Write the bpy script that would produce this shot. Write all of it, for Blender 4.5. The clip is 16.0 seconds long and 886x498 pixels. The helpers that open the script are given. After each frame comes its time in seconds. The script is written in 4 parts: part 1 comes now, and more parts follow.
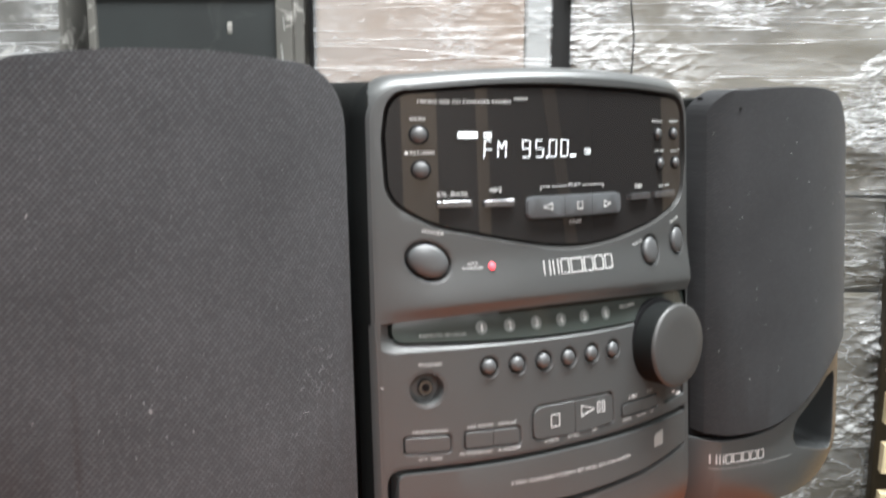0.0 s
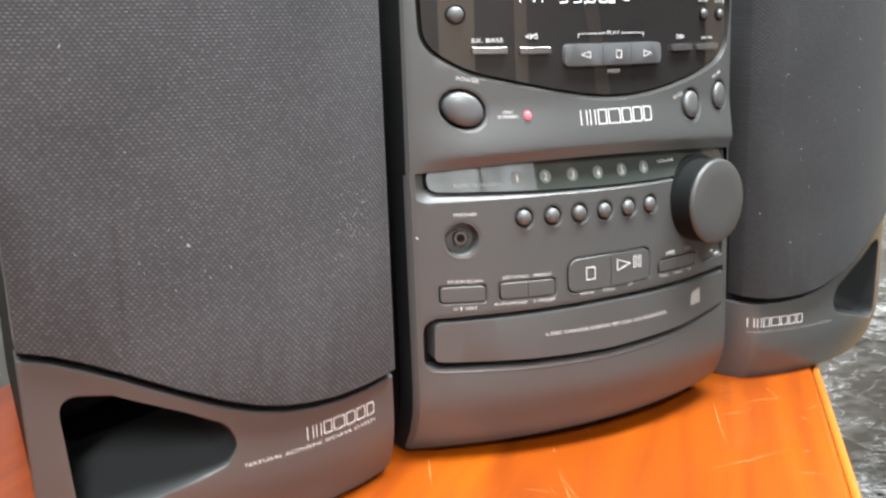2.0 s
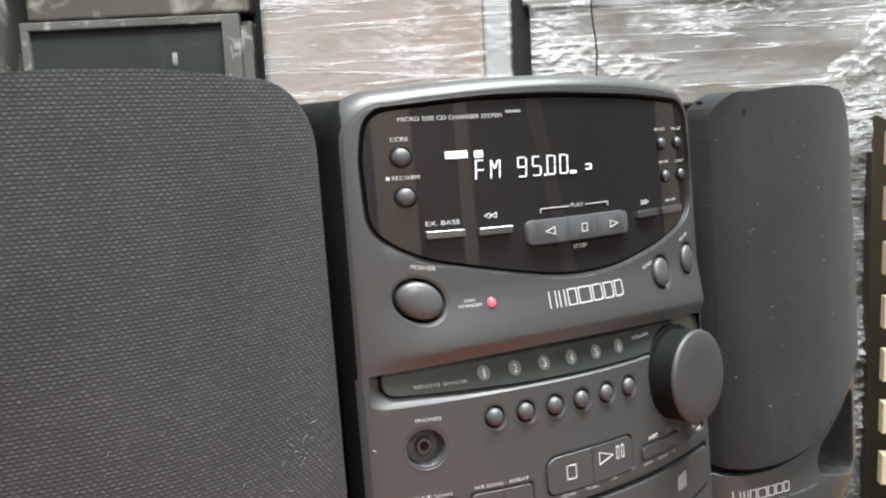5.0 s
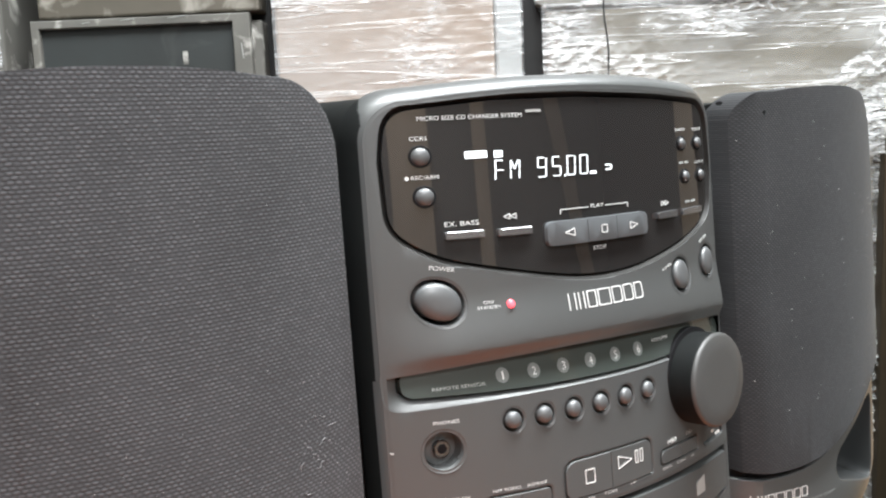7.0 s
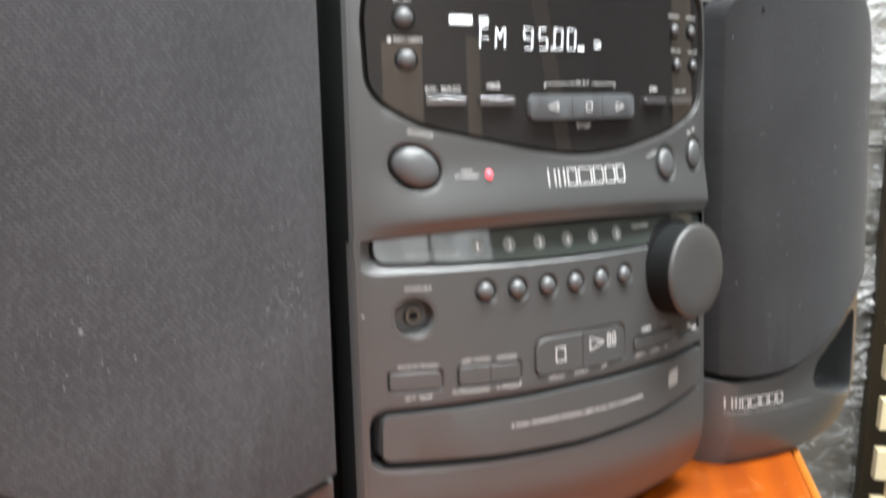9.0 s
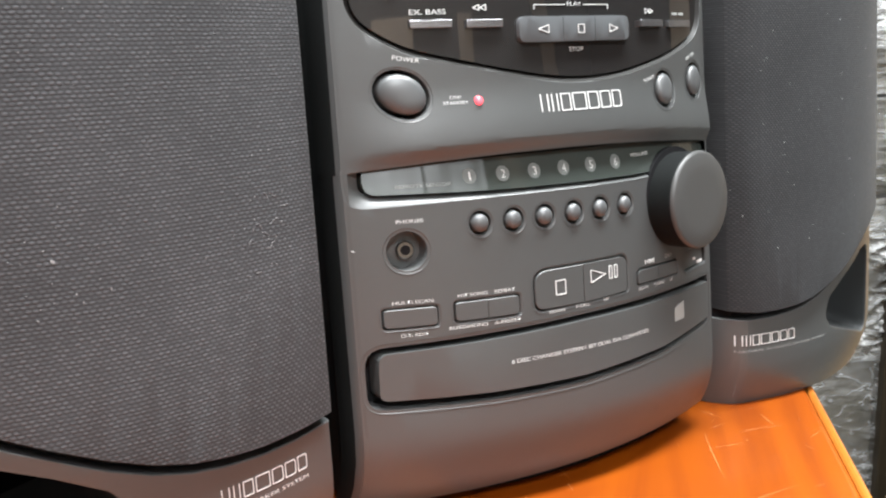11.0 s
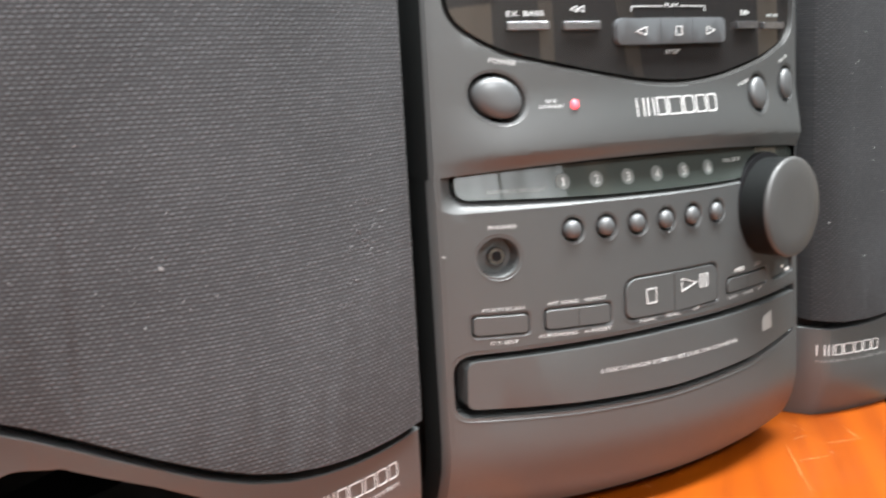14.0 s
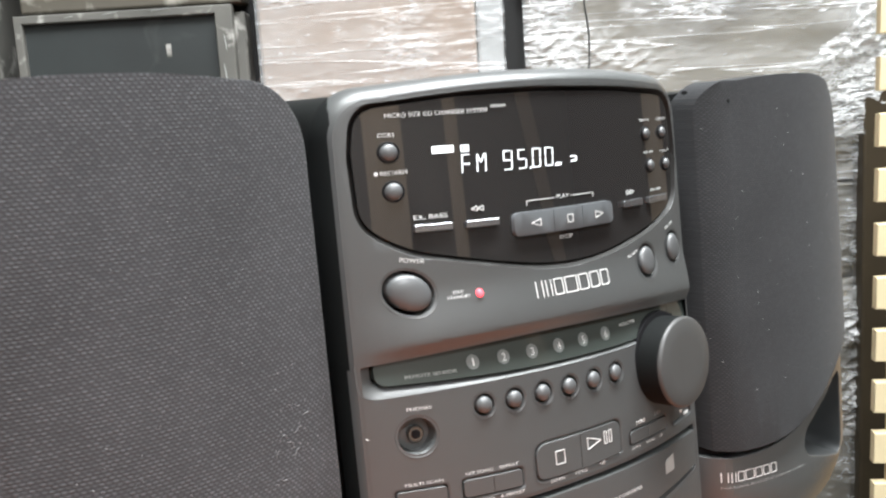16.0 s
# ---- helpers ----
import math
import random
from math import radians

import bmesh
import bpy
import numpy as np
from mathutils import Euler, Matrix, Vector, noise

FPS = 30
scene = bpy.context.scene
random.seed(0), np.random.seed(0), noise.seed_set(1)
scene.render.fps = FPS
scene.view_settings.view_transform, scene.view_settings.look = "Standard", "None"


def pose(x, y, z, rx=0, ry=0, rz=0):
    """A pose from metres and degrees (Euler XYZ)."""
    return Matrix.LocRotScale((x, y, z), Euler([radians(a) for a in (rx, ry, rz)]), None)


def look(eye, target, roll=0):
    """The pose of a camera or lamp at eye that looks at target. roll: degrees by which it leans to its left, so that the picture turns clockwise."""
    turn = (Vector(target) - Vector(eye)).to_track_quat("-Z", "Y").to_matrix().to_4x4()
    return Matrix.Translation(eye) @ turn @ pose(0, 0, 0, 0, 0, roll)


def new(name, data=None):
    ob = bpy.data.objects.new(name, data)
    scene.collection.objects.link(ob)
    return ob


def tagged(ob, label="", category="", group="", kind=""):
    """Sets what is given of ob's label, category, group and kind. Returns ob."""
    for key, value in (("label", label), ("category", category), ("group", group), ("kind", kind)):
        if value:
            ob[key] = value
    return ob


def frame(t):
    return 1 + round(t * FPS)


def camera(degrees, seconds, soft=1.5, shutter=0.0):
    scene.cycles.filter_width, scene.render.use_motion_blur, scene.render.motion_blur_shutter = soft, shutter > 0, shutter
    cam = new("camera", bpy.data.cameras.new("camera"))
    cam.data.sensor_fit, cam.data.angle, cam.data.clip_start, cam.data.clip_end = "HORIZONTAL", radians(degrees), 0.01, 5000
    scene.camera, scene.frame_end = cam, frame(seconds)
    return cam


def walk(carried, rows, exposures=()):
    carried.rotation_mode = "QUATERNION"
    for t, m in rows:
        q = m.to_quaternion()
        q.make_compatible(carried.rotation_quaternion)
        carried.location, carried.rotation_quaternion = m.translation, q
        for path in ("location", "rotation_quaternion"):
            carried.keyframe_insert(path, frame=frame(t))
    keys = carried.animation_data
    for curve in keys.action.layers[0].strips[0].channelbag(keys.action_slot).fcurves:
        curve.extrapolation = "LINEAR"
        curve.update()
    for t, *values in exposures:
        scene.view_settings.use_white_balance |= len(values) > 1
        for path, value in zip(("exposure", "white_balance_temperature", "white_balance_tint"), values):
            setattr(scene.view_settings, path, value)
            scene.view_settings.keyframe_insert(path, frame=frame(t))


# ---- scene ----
cam = camera(52.4, 16.0, 2.2, 0.9)
PATH = [
    (0, (-0.244, -0.319, 0.991), (0.718, 1.404, 0.664), 0.2),
    (0.5, (-0.242, -0.326, 0.973), (0.679, 1.412, 0.61), 0.4),
    (1, (-0.243, -0.328, 0.964), (0.655, 1.39, 0.472), 0.2),
    (1.5, (-0.242, -0.33, 0.962), (0.63, 1.389, 0.43), -0.3),
    (2, (-0.243, -0.324, 0.965), (0.616, 1.406, 0.446), -0.5),
    (2.5, (-0.242, -0.31, 0.971), (0.624, 1.432, 0.507), -0.8),
    (3, (-0.234, -0.295, 0.982), (0.766, 1.405, 0.65), -0.6),
    (3.5, (-0.234, -0.276, 0.99), (0.827, 1.395, 0.709), -1.0),
    (4, (-0.23, -0.275, 0.988), (0.829, 1.399, 0.712), -2.3),
    (6.5, (-0.233, -0.264, 0.988), (0.807, 1.422, 0.713), -2.7),
    (7, (-0.233, -0.265, 0.988), (0.802, 1.424, 0.713), -2.5),
    (7.5, (-0.235, -0.266, 0.988), (0.799, 1.423, 0.711), -2.2),
    (8, (-0.233, -0.27, 0.983), (0.8, 1.42, 0.704), -1.3),
    (8.5, (-0.231, -0.272, 0.971), (0.798, 1.42, 0.687), -0.5),
    (9, (-0.225, -0.274, 0.957), (0.78, 1.412, 0.575), 0.2),
    (9.2, (-0.224, -0.273, 0.952), (0.778, 1.405, 0.529), 0.6),
    (11.5, (-0.214, -0.27, 0.936), (0.759, 1.429, 0.529), -2.5),
    (12, (-0.218, -0.266, 0.936), (0.756, 1.435, 0.541), -2.4),
    (12.5, (-0.218, -0.266, 0.936), (0.74, 1.437, 0.508), -2.0),
    (13, (-0.228, -0.261, 0.935), (0.714, 1.449, 0.501), -1.7),
    (13.5, (-0.239, -0.25, 0.936), (0.675, 1.478, 0.513), -2.0),
    (14, (-0.231, -0.254, 0.941), (0.688, 1.467, 0.504), -1.6),
    (14.5, (-0.223, -0.264, 0.949), (0.693, 1.466, 0.541), -2.5),
    (15, (-0.227, -0.263, 0.958), (0.728, 1.459, 0.608), -3.2),
    (15.5, (-0.224, -0.267, 0.981), (0.804, 1.417, 0.654), -2.9),
    (16, (-0.231, -0.279, 0.992), (0.813, 1.399, 0.682), -3.5),
]
walk(cam, [(t, look(eye, target, roll)) for t, eye, target, roll in PATH],
     [(0, -0.10), (0.6, 0.02), (1.0, 0.24), (1.5, 0.28), (2.4, 0.30), (3.0, 0.05), (3.5, -0.25), (4.0, -0.34), (6.4, 0.0), (8.0, 0.05), (9.0, 0.08), (11.4, 0.17), (12.5, 0.24), (14.2, 0.27), (15.0, 0.30), (15.5, 0.12), (16.0, 0.05)])

# ---------------------------------------------------------------- light
world = bpy.data.worlds.new("room_air")
scene.world = world
world.use_nodes = True
world.node_tree.nodes["Background"].inputs[0].default_value = (0.75, 0.85, 1.0, 1)
world.node_tree.nodes["Background"].inputs[1].default_value = 0.02


def area(name, place, target, sx, sy, power, color):
    data = bpy.data.lights.new(name, "AREA")
    data.shape, data.size, data.size_y, data.energy, data.color = "RECTANGLE", sx, sy, power, color
    ob = new(name, data)
    ob.matrix_world = look(place, target)
    return ob


area("ceiling_tube", (0.15, -0.25, 2.55), (0.15, -0.05, 0.8), 1.8, 0.30, 132, (0.94, 0.985, 1.0))
area("ceiling_tube_back", (-0.75, -2.0, 2.65), (-0.55, -2.2, 1.0), 1.1, 0.16, 88, (0.96, 0.98, 1.0))
scene.view_settings.exposure = 0.0

# ---------------------------------------------------------------- materials


def material(name, color, rough=0.5, metal=0.0, spec=0.5, coat=0.0, vary=0.0, scale=40.0, bump=0.0, bump_scale=300.0, emit=0.0, rough_vary=0.0):
    """A principled material with noise in its colour, gloss and relief, in object metres."""
    m = bpy.data.materials.new(name)
    m.use_nodes = True
    n, l = m.node_tree.nodes, m.node_tree.links
    b = n["Principled BSDF"]
    b.inputs["Base Color"].default_value = (*color, 1)
    b.inputs["Roughness"].default_value = rough
    b.inputs["Metallic"].default_value = metal
    b.inputs["Specular IOR Level"].default_value = spec
    b.inputs["Coat Weight"].default_value = coat
    b.inputs["Coat Roughness"].default_value = 0.05
    if emit:
        b.inputs["Emission Color"].default_value = (*color, 1)
        b.inputs["Emission Strength"].default_value = emit
    co = n.new("ShaderNodeTexCoord").outputs["Object"]
    if vary or rough_vary:
        t = n.new("ShaderNodeTexNoise")
        t.inputs["Scale"].default_value, t.inputs["Detail"].default_value = scale, 6
        l.new(co, t.inputs["Vector"])
        if vary:
            r = n.new("ShaderNodeMapRange")
            r.inputs[3].default_value, r.inputs[4].default_value = 1 - vary, 1 + vary
            l.new(t.outputs["Fac"], r.inputs[0])
            mix = n.new("ShaderNodeVectorMath")
            mix.operation = "SCALE"
            mix.inputs[0].default_value = color
            l.new(r.outputs[0], mix.inputs["Scale"])
            l.new(mix.outputs[0], b.inputs["Base Color"])
        if rough_vary:
            r = n.new("ShaderNodeMapRange")
            r.inputs[3].default_value, r.inputs[4].default_value = rough - rough_vary, rough + rough_vary
            l.new(t.outputs["Fac"], r.inputs[0])
            l.new(r.outputs[0], b.inputs["Roughness"])
    if bump:
        t = n.new("ShaderNodeTexNoise")
        t.inputs["Scale"].default_value, t.inputs["Detail"].default_value = bump_scale, 3
        l.new(co, t.inputs["Vector"])
        k = n.new("ShaderNodeBump")
        k.inputs["Strength"].default_value, k.inputs["Distance"].default_value = bump, 0.001
        l.new(t.outputs["Fac"], k.inputs["Height"])
        l.new(k.outputs[0], b.inputs["Normal"])
    return m


CASE = material("charcoal_plastic", (0.068, 0.071, 0.071), 0.40, spec=1.0, vary=0.025, scale=160, bump=0.10, bump_scale=2500, rough_vary=0.015)
BODYMAT = material("black_case_and_edge_shade", (0.008, 0.009, 0.009), 0.6, spec=0.15, vary=0.1, scale=40, bump=0.1, bump_scale=1500)
KNOBMAT = material("grey_satin_plastic", (0.066, 0.066, 0.065), 0.42, vary=0.05, scale=80, bump=0.06, bump_scale=3000)
DOMEMAT = material("dark_grey_button_plastic", (0.088, 0.091, 0.093), 0.40, spec=0.8, vary=0.06, scale=90)
KEYMAT = material("grey_key_plastic", (0.105, 0.112, 0.118), 0.30, vary=0.06, scale=90)
DARK = material("black_plastic_and_gap_shade", (0.008, 0.008, 0.009), 0.6, spec=0.2, vary=0.1, scale=50)
RECESS = material("dark_brown_recess", (0.012, 0.011, 0.010), 0.5, spec=0.25, vary=0.1, scale=60)
GLASS = material("smoked_display_pane", (0.022, 0.021, 0.021), 0.03, spec=1.0, rough_vary=0.015, scale=25)
STRIP = material("smoked_green_pane", (0.048, 0.057, 0.052), 0.05, spec=1.0, rough_vary=0.02, scale=30)
SILVER = material("silver_key", (0.34, 0.34, 0.35), 0.24, metal=0.85, vary=0.05, scale=200)
CHROME = material("steel_ring", (0.30, 0.30, 0.30), 0.22, metal=1.0)
PRINT = material("white_print", (0.76, 0.77, 0.76), 0.5)
FADED = material("grey_print", (0.34, 0.35, 0.34), 0.5)
DISC = material("pale_number_disc", (0.16, 0.175, 0.17), 0.35)
GLOW = material("lit_segments", (0.92, 0.97, 1.0), 0.5, emit=1.3)
RED = material("red_lamp", (1.0, 0.10, 0.13), 0.2, emit=1.6)
SCRATCH = material("pale_scratch", (0.62, 0.30, 0.11), 0.7)
LINTMAT = material("pale_lint", (0.28, 0.28, 0.28), 0.9)
CARD = material("brown_cardboard", (0.265, 0.208, 0.168), 0.75, vary=0.18, scale=9, bump=0.1, bump_scale=400)
FILMGREY = material("grey_film_overhang", (0.30, 0.31, 0.31), 0.7, vary=0.15, scale=12)
PALEBAND = material("pale_reflected_band", (0.46, 0.36, 0.27), 0.75, vary=0.18, scale=5, bump=0.1, bump_scale=400)
GAPBLACK = material("black_gap_shade", (0.006, 0.006, 0.006), 0.7, vary=0.3, scale=15)
GOODS = material("olive_brown_goods", (0.150, 0.134, 0.105), 0.7, vary=0.4, scale=7, bump=0.2, bump_scale=60)
SHADEDGOODS = material("shade_darkened_goods", (0.075, 0.063, 0.044), 0.7, vary=0.35, scale=9)
DARKWOOD = material("dark_brown_board", (0.036, 0.026, 0.014), 0.55, vary=0.35, scale=14)
CREAM = material("cream_foam", (0.62, 0.52, 0.33), 0.85, vary=0.08, scale=60, bump=0.2, bump_scale=700)
PINE = material("printed_pine_foam", (0.60, 0.37, 0.16), 0.7, vary=0.25, scale=20)
PAINT = material("room_paint", (0.42, 0.40, 0.37), 0.8, vary=0.10, scale=4)
DIM = material("dark_brown_wall_paint", (0.060, 0.048, 0.038), 0.8, vary=0.15, scale=3)
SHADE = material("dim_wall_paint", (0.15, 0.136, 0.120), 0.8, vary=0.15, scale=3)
CEIL = material("ceiling_paint", (0.62, 0.62, 0.60), 0.85, vary=0.06, scale=3)
FLOORMAT = material("grey_cement_floor", (0.22, 0.21, 0.19), 0.6, vary=0.2, scale=6)
PORTMAT = material("dark_port_plastic", (0.050, 0.053, 0.054), 0.34, spec=0.7, vary=0.06, scale=60)
CABLE = material("black_cable_sheath", (0.012, 0.012, 0.012), 0.5)


def nodes_of(name):
    m = bpy.data.materials.new(name)
    m.use_nodes = True
    return m, m.node_tree.nodes, m.node_tree.links, m.node_tree.nodes["Principled BSDF"]


def math_node(n, l, kind, a, b=None):
    k = n.new("ShaderNodeMath")
    k.operation = kind
    for i, v in enumerate((a, b)):
        if v is None:
            continue
        if isinstance(v, (int, float)):
            k.inputs[i].default_value = v
        else:
            l.new(v, k.inputs[i])
    return k.outputs[0]


def outdoors():
    """Daylight beyond a window, broken by blurred leaves and walls outside."""
    m, n, l, b = nodes_of("bright_outdoors")
    co = n.new("ShaderNodeTexCoord").outputs["Object"]
    t = n.new("ShaderNodeTexNoise")
    t.inputs["Scale"].default_value, t.inputs["Detail"].default_value = 2.6, 2
    l.new(co, t.inputs["Vector"])
    r = n.new("ShaderNodeMapRange")
    r.inputs[1].default_value, r.inputs[2].default_value = 0.35, 0.68
    r.inputs[3].default_value, r.inputs[4].default_value = 0.15, 2.1
    l.new(t.outputs["Fac"], r.inputs[0])
    l.new(r.outputs[0], b.inputs["Emission Strength"])
    b.inputs["Emission Color"].default_value = (0.90, 0.96, 1.0, 1)
    return m


def weathered(name, base, pale, amount, scale=30.0):
    """Old painted board: blotched base colour under chalky patches of rubbed dust."""
    m, n, l, b = nodes_of(name)
    co = n.new("ShaderNodeTexCoord").outputs["Object"]
    big = n.new("ShaderNodeTexNoise")
    big.inputs["Scale"].default_value, big.inputs["Detail"].default_value = 7, 6
    l.new(co, big.inputs["Vector"])
    fine = n.new("ShaderNodeTexNoise")
    fine.inputs["Scale"].default_value, fine.inputs["Detail"].default_value, fine.inputs["Distortion"].default_value = scale, 9, 0.6
    l.new(co, fine.inputs["Vector"])
    sc = n.new("ShaderNodeVectorMath")
    sc.operation = "SCALE"
    sc.inputs[0].default_value = base
    l.new(math_node(n, l, "ADD", math_node(n, l, "MULTIPLY", big.outputs["Fac"], 1.3), 0.35), sc.inputs["Scale"])
    r = n.new("ShaderNodeMapRange")
    r.inputs[1].default_value, r.inputs[2].default_value = 0.56, 0.70
    r.inputs[4].default_value = amount
    l.new(fine.outputs["Fac"], r.inputs[0])
    mix = n.new("ShaderNodeMix")
    mix.data_type = "RGBA"
    l.new(r.outputs[0], mix.inputs[0])
    l.new(sc.outputs[0], mix.inputs[6])
    mix.inputs[7].default_value = (*pale, 1)
    l.new(mix.outputs[2], b.inputs["Base Color"])
    b.inputs["Roughness"].default_value = 0.7
    bump = n.new("ShaderNodeBump")
    bump.inputs["Strength"].default_value, bump.inputs["Distance"].default_value = 0.4, 0.001
    l.new(fine.outputs["Fac"], bump.inputs["Height"])
    l.new(bump.outputs[0], b.inputs["Normal"])
    return m


def cloth(name, base, dust, uneven, pitch, relief):
    """Knitted speaker cloth: staggered knots of thread with dark eyes between, some of them dusty."""
    m, n, l, b = nodes_of(name)
    co = n.new("ShaderNodeTexCoord").outputs["Object"]
    wob = n.new("ShaderNodeTexNoise")
    wob.inputs["Scale"].default_value = 300
    l.new(co, wob.inputs["Vector"])
    sep = n.new("ShaderNodeSeparateXYZ")
    l.new(co, sep.inputs[0])
    jit = math_node(n, l, "MULTIPLY", math_node(n, l, "SUBTRACT", wob.outputs["Fac"], 0.5), 0.0007)
    x = math_node(n, l, "ADD", sep.outputs["X"], jit)
    z = math_node(n, l, "ADD", sep.outputs["Z"], math_node(n, l, "MULTIPLY", jit, 0.8))
    v = math_node(n, l, "MULTIPLY", z, 1.65 / pitch)
    row = math_node(n, l, "FLOOR", v)
    u = math_node(n, l, "ADD", math_node(n, l, "MULTIPLY", x, 1 / pitch), math_node(n, l, "MULTIPLY", math_node(n, l, "MODULO", row, 2.0), 0.5))
    cell = n.new("ShaderNodeCombineXYZ")
    l.new(math_node(n, l, "FLOOR", u), cell.inputs[0])
    l.new(row, cell.inputs[1])
    lone = n.new("ShaderNodeTexWhiteNoise")
    lone.noise_dimensions = "2D"
    l.new(cell.outputs[0], lone.inputs["Vector"])

    def swell(q):
        return math_node(n, l, "SUBTRACT", 0.5, math_node(n, l, "MULTIPLY", math_node(n, l, "COSINE", math_node(n, l, "MULTIPLY", q, 2 * math.pi)), 0.5))

    wave = math_node(n, l, "POWER", math_node(n, l, "MULTIPLY", swell(u), swell(v)), 0.6)
    big = n.new("ShaderNodeTexNoise")
    big.inputs["Scale"].default_value, big.inputs["Detail"].default_value = 22, 6
    l.new(co, big.inputs["Vector"])
    height = math_node(n, l, "MULTIPLY", wave, math_node(n, l, "ADD", math_node(n, l, "MULTIPLY", lone.outputs["Value"], uneven), 1.1 - uneven))
    ramp = n.new("ShaderNodeValToRGB")
    ramp.color_ramp.elements[0].position, ramp.color_ramp.elements[0].color = 0.05, (base, base * 1.03, base * 1.10, 1)
    ramp.color_ramp.elements[1].position, ramp.color_ramp.elements[1].color = 1.0, (dust, dust * 1.02, dust * 1.08, 1)
    l.new(height, ramp.inputs[0])
    sc = n.new("ShaderNodeVectorMath")
    sc.operation = "SCALE"
    l.new(ramp.outputs[0], sc.inputs[0])
    l.new(math_node(n, l, "ADD", math_node(n, l, "MULTIPLY", big.outputs["Fac"], 0.7), 0.65), sc.inputs["Scale"])
    l.new(sc.outputs[0], b.inputs["Base Color"])
    b.inputs["Roughness"].default_value = 0.85
    b.inputs["Specular IOR Level"].default_value = 0.25
    b.inputs["Sheen Weight"].default_value = 0.06
    bump = n.new("ShaderNodeBump")
    bump.inputs["Strength"].default_value, bump.inputs["Distance"].default_value = relief, 0.0003
    l.new(height, bump.inputs["Height"])
    l.new(bump.outputs[0], b.inputs["Normal"])
    return m


def lacquer(name, light, dark, stretch=(2.0, 22.0, 22.0)):
    """Varnished wood with long grain along x and a thick clear coat."""
    m, n, l, b = nodes_of(name)
    co = n.new("ShaderNodeTexCoord").outputs["Object"]
    mp = n.new("ShaderNodeMapping")
    mp.inputs["Scale"].default_value = stretch
    l.new(co, mp.inputs[0])
    t = n.new("ShaderNodeTexNoise")
    t.inputs["Scale"].default_value, t.inputs["Detail"].default_value, t.inputs["Distortion"].default_value = 1.6, 8, 0.8
    l.new(mp.outputs[0], t.inputs["Vector"])
    cl = n.new("ShaderNodeTexNoise")
    cl.inputs["Scale"].default_value, cl.inputs["Detail"].default_value = 6, 4
    l.new(co, cl.inputs["Vector"])
    ramp = n.new("ShaderNodeValToRGB")
    ramp.color_ramp.elements[0].position, ramp.color_ramp.elements[0].color = 0.36, (*dark, 1)
    ramp.color_ramp.elements[1].position, ramp.color_ramp.elements[1].color = 0.62, (*light, 1)
    l.new(math_node(n, l, "ADD", math_node(n, l, "MULTIPLY", t.outputs["Fac"], 0.65), math_node(n, l, "MULTIPLY", cl.outputs["Fac"], 0.35)), ramp.inputs[0])
    l.new(ramp.outputs[0], b.inputs["Base Color"])
    b.inputs["Roughness"].default_value = 0.4
    b.inputs["Specular IOR Level"].default_value = 0.3
    b.inputs["Coat Weight"].default_value = 0.25
    b.inputs["Coat Roughness"].default_value = 0.09
    bump = n.new("ShaderNodeBump")
    bump.inputs["Strength"].default_value, bump.inputs["Distance"].default_value = 0.08, 0.002
    l.new(cl.outputs["Fac"], bump.inputs["Height"])
    l.new(bump.outputs[0], b.inputs["Coat Normal"])
    return m


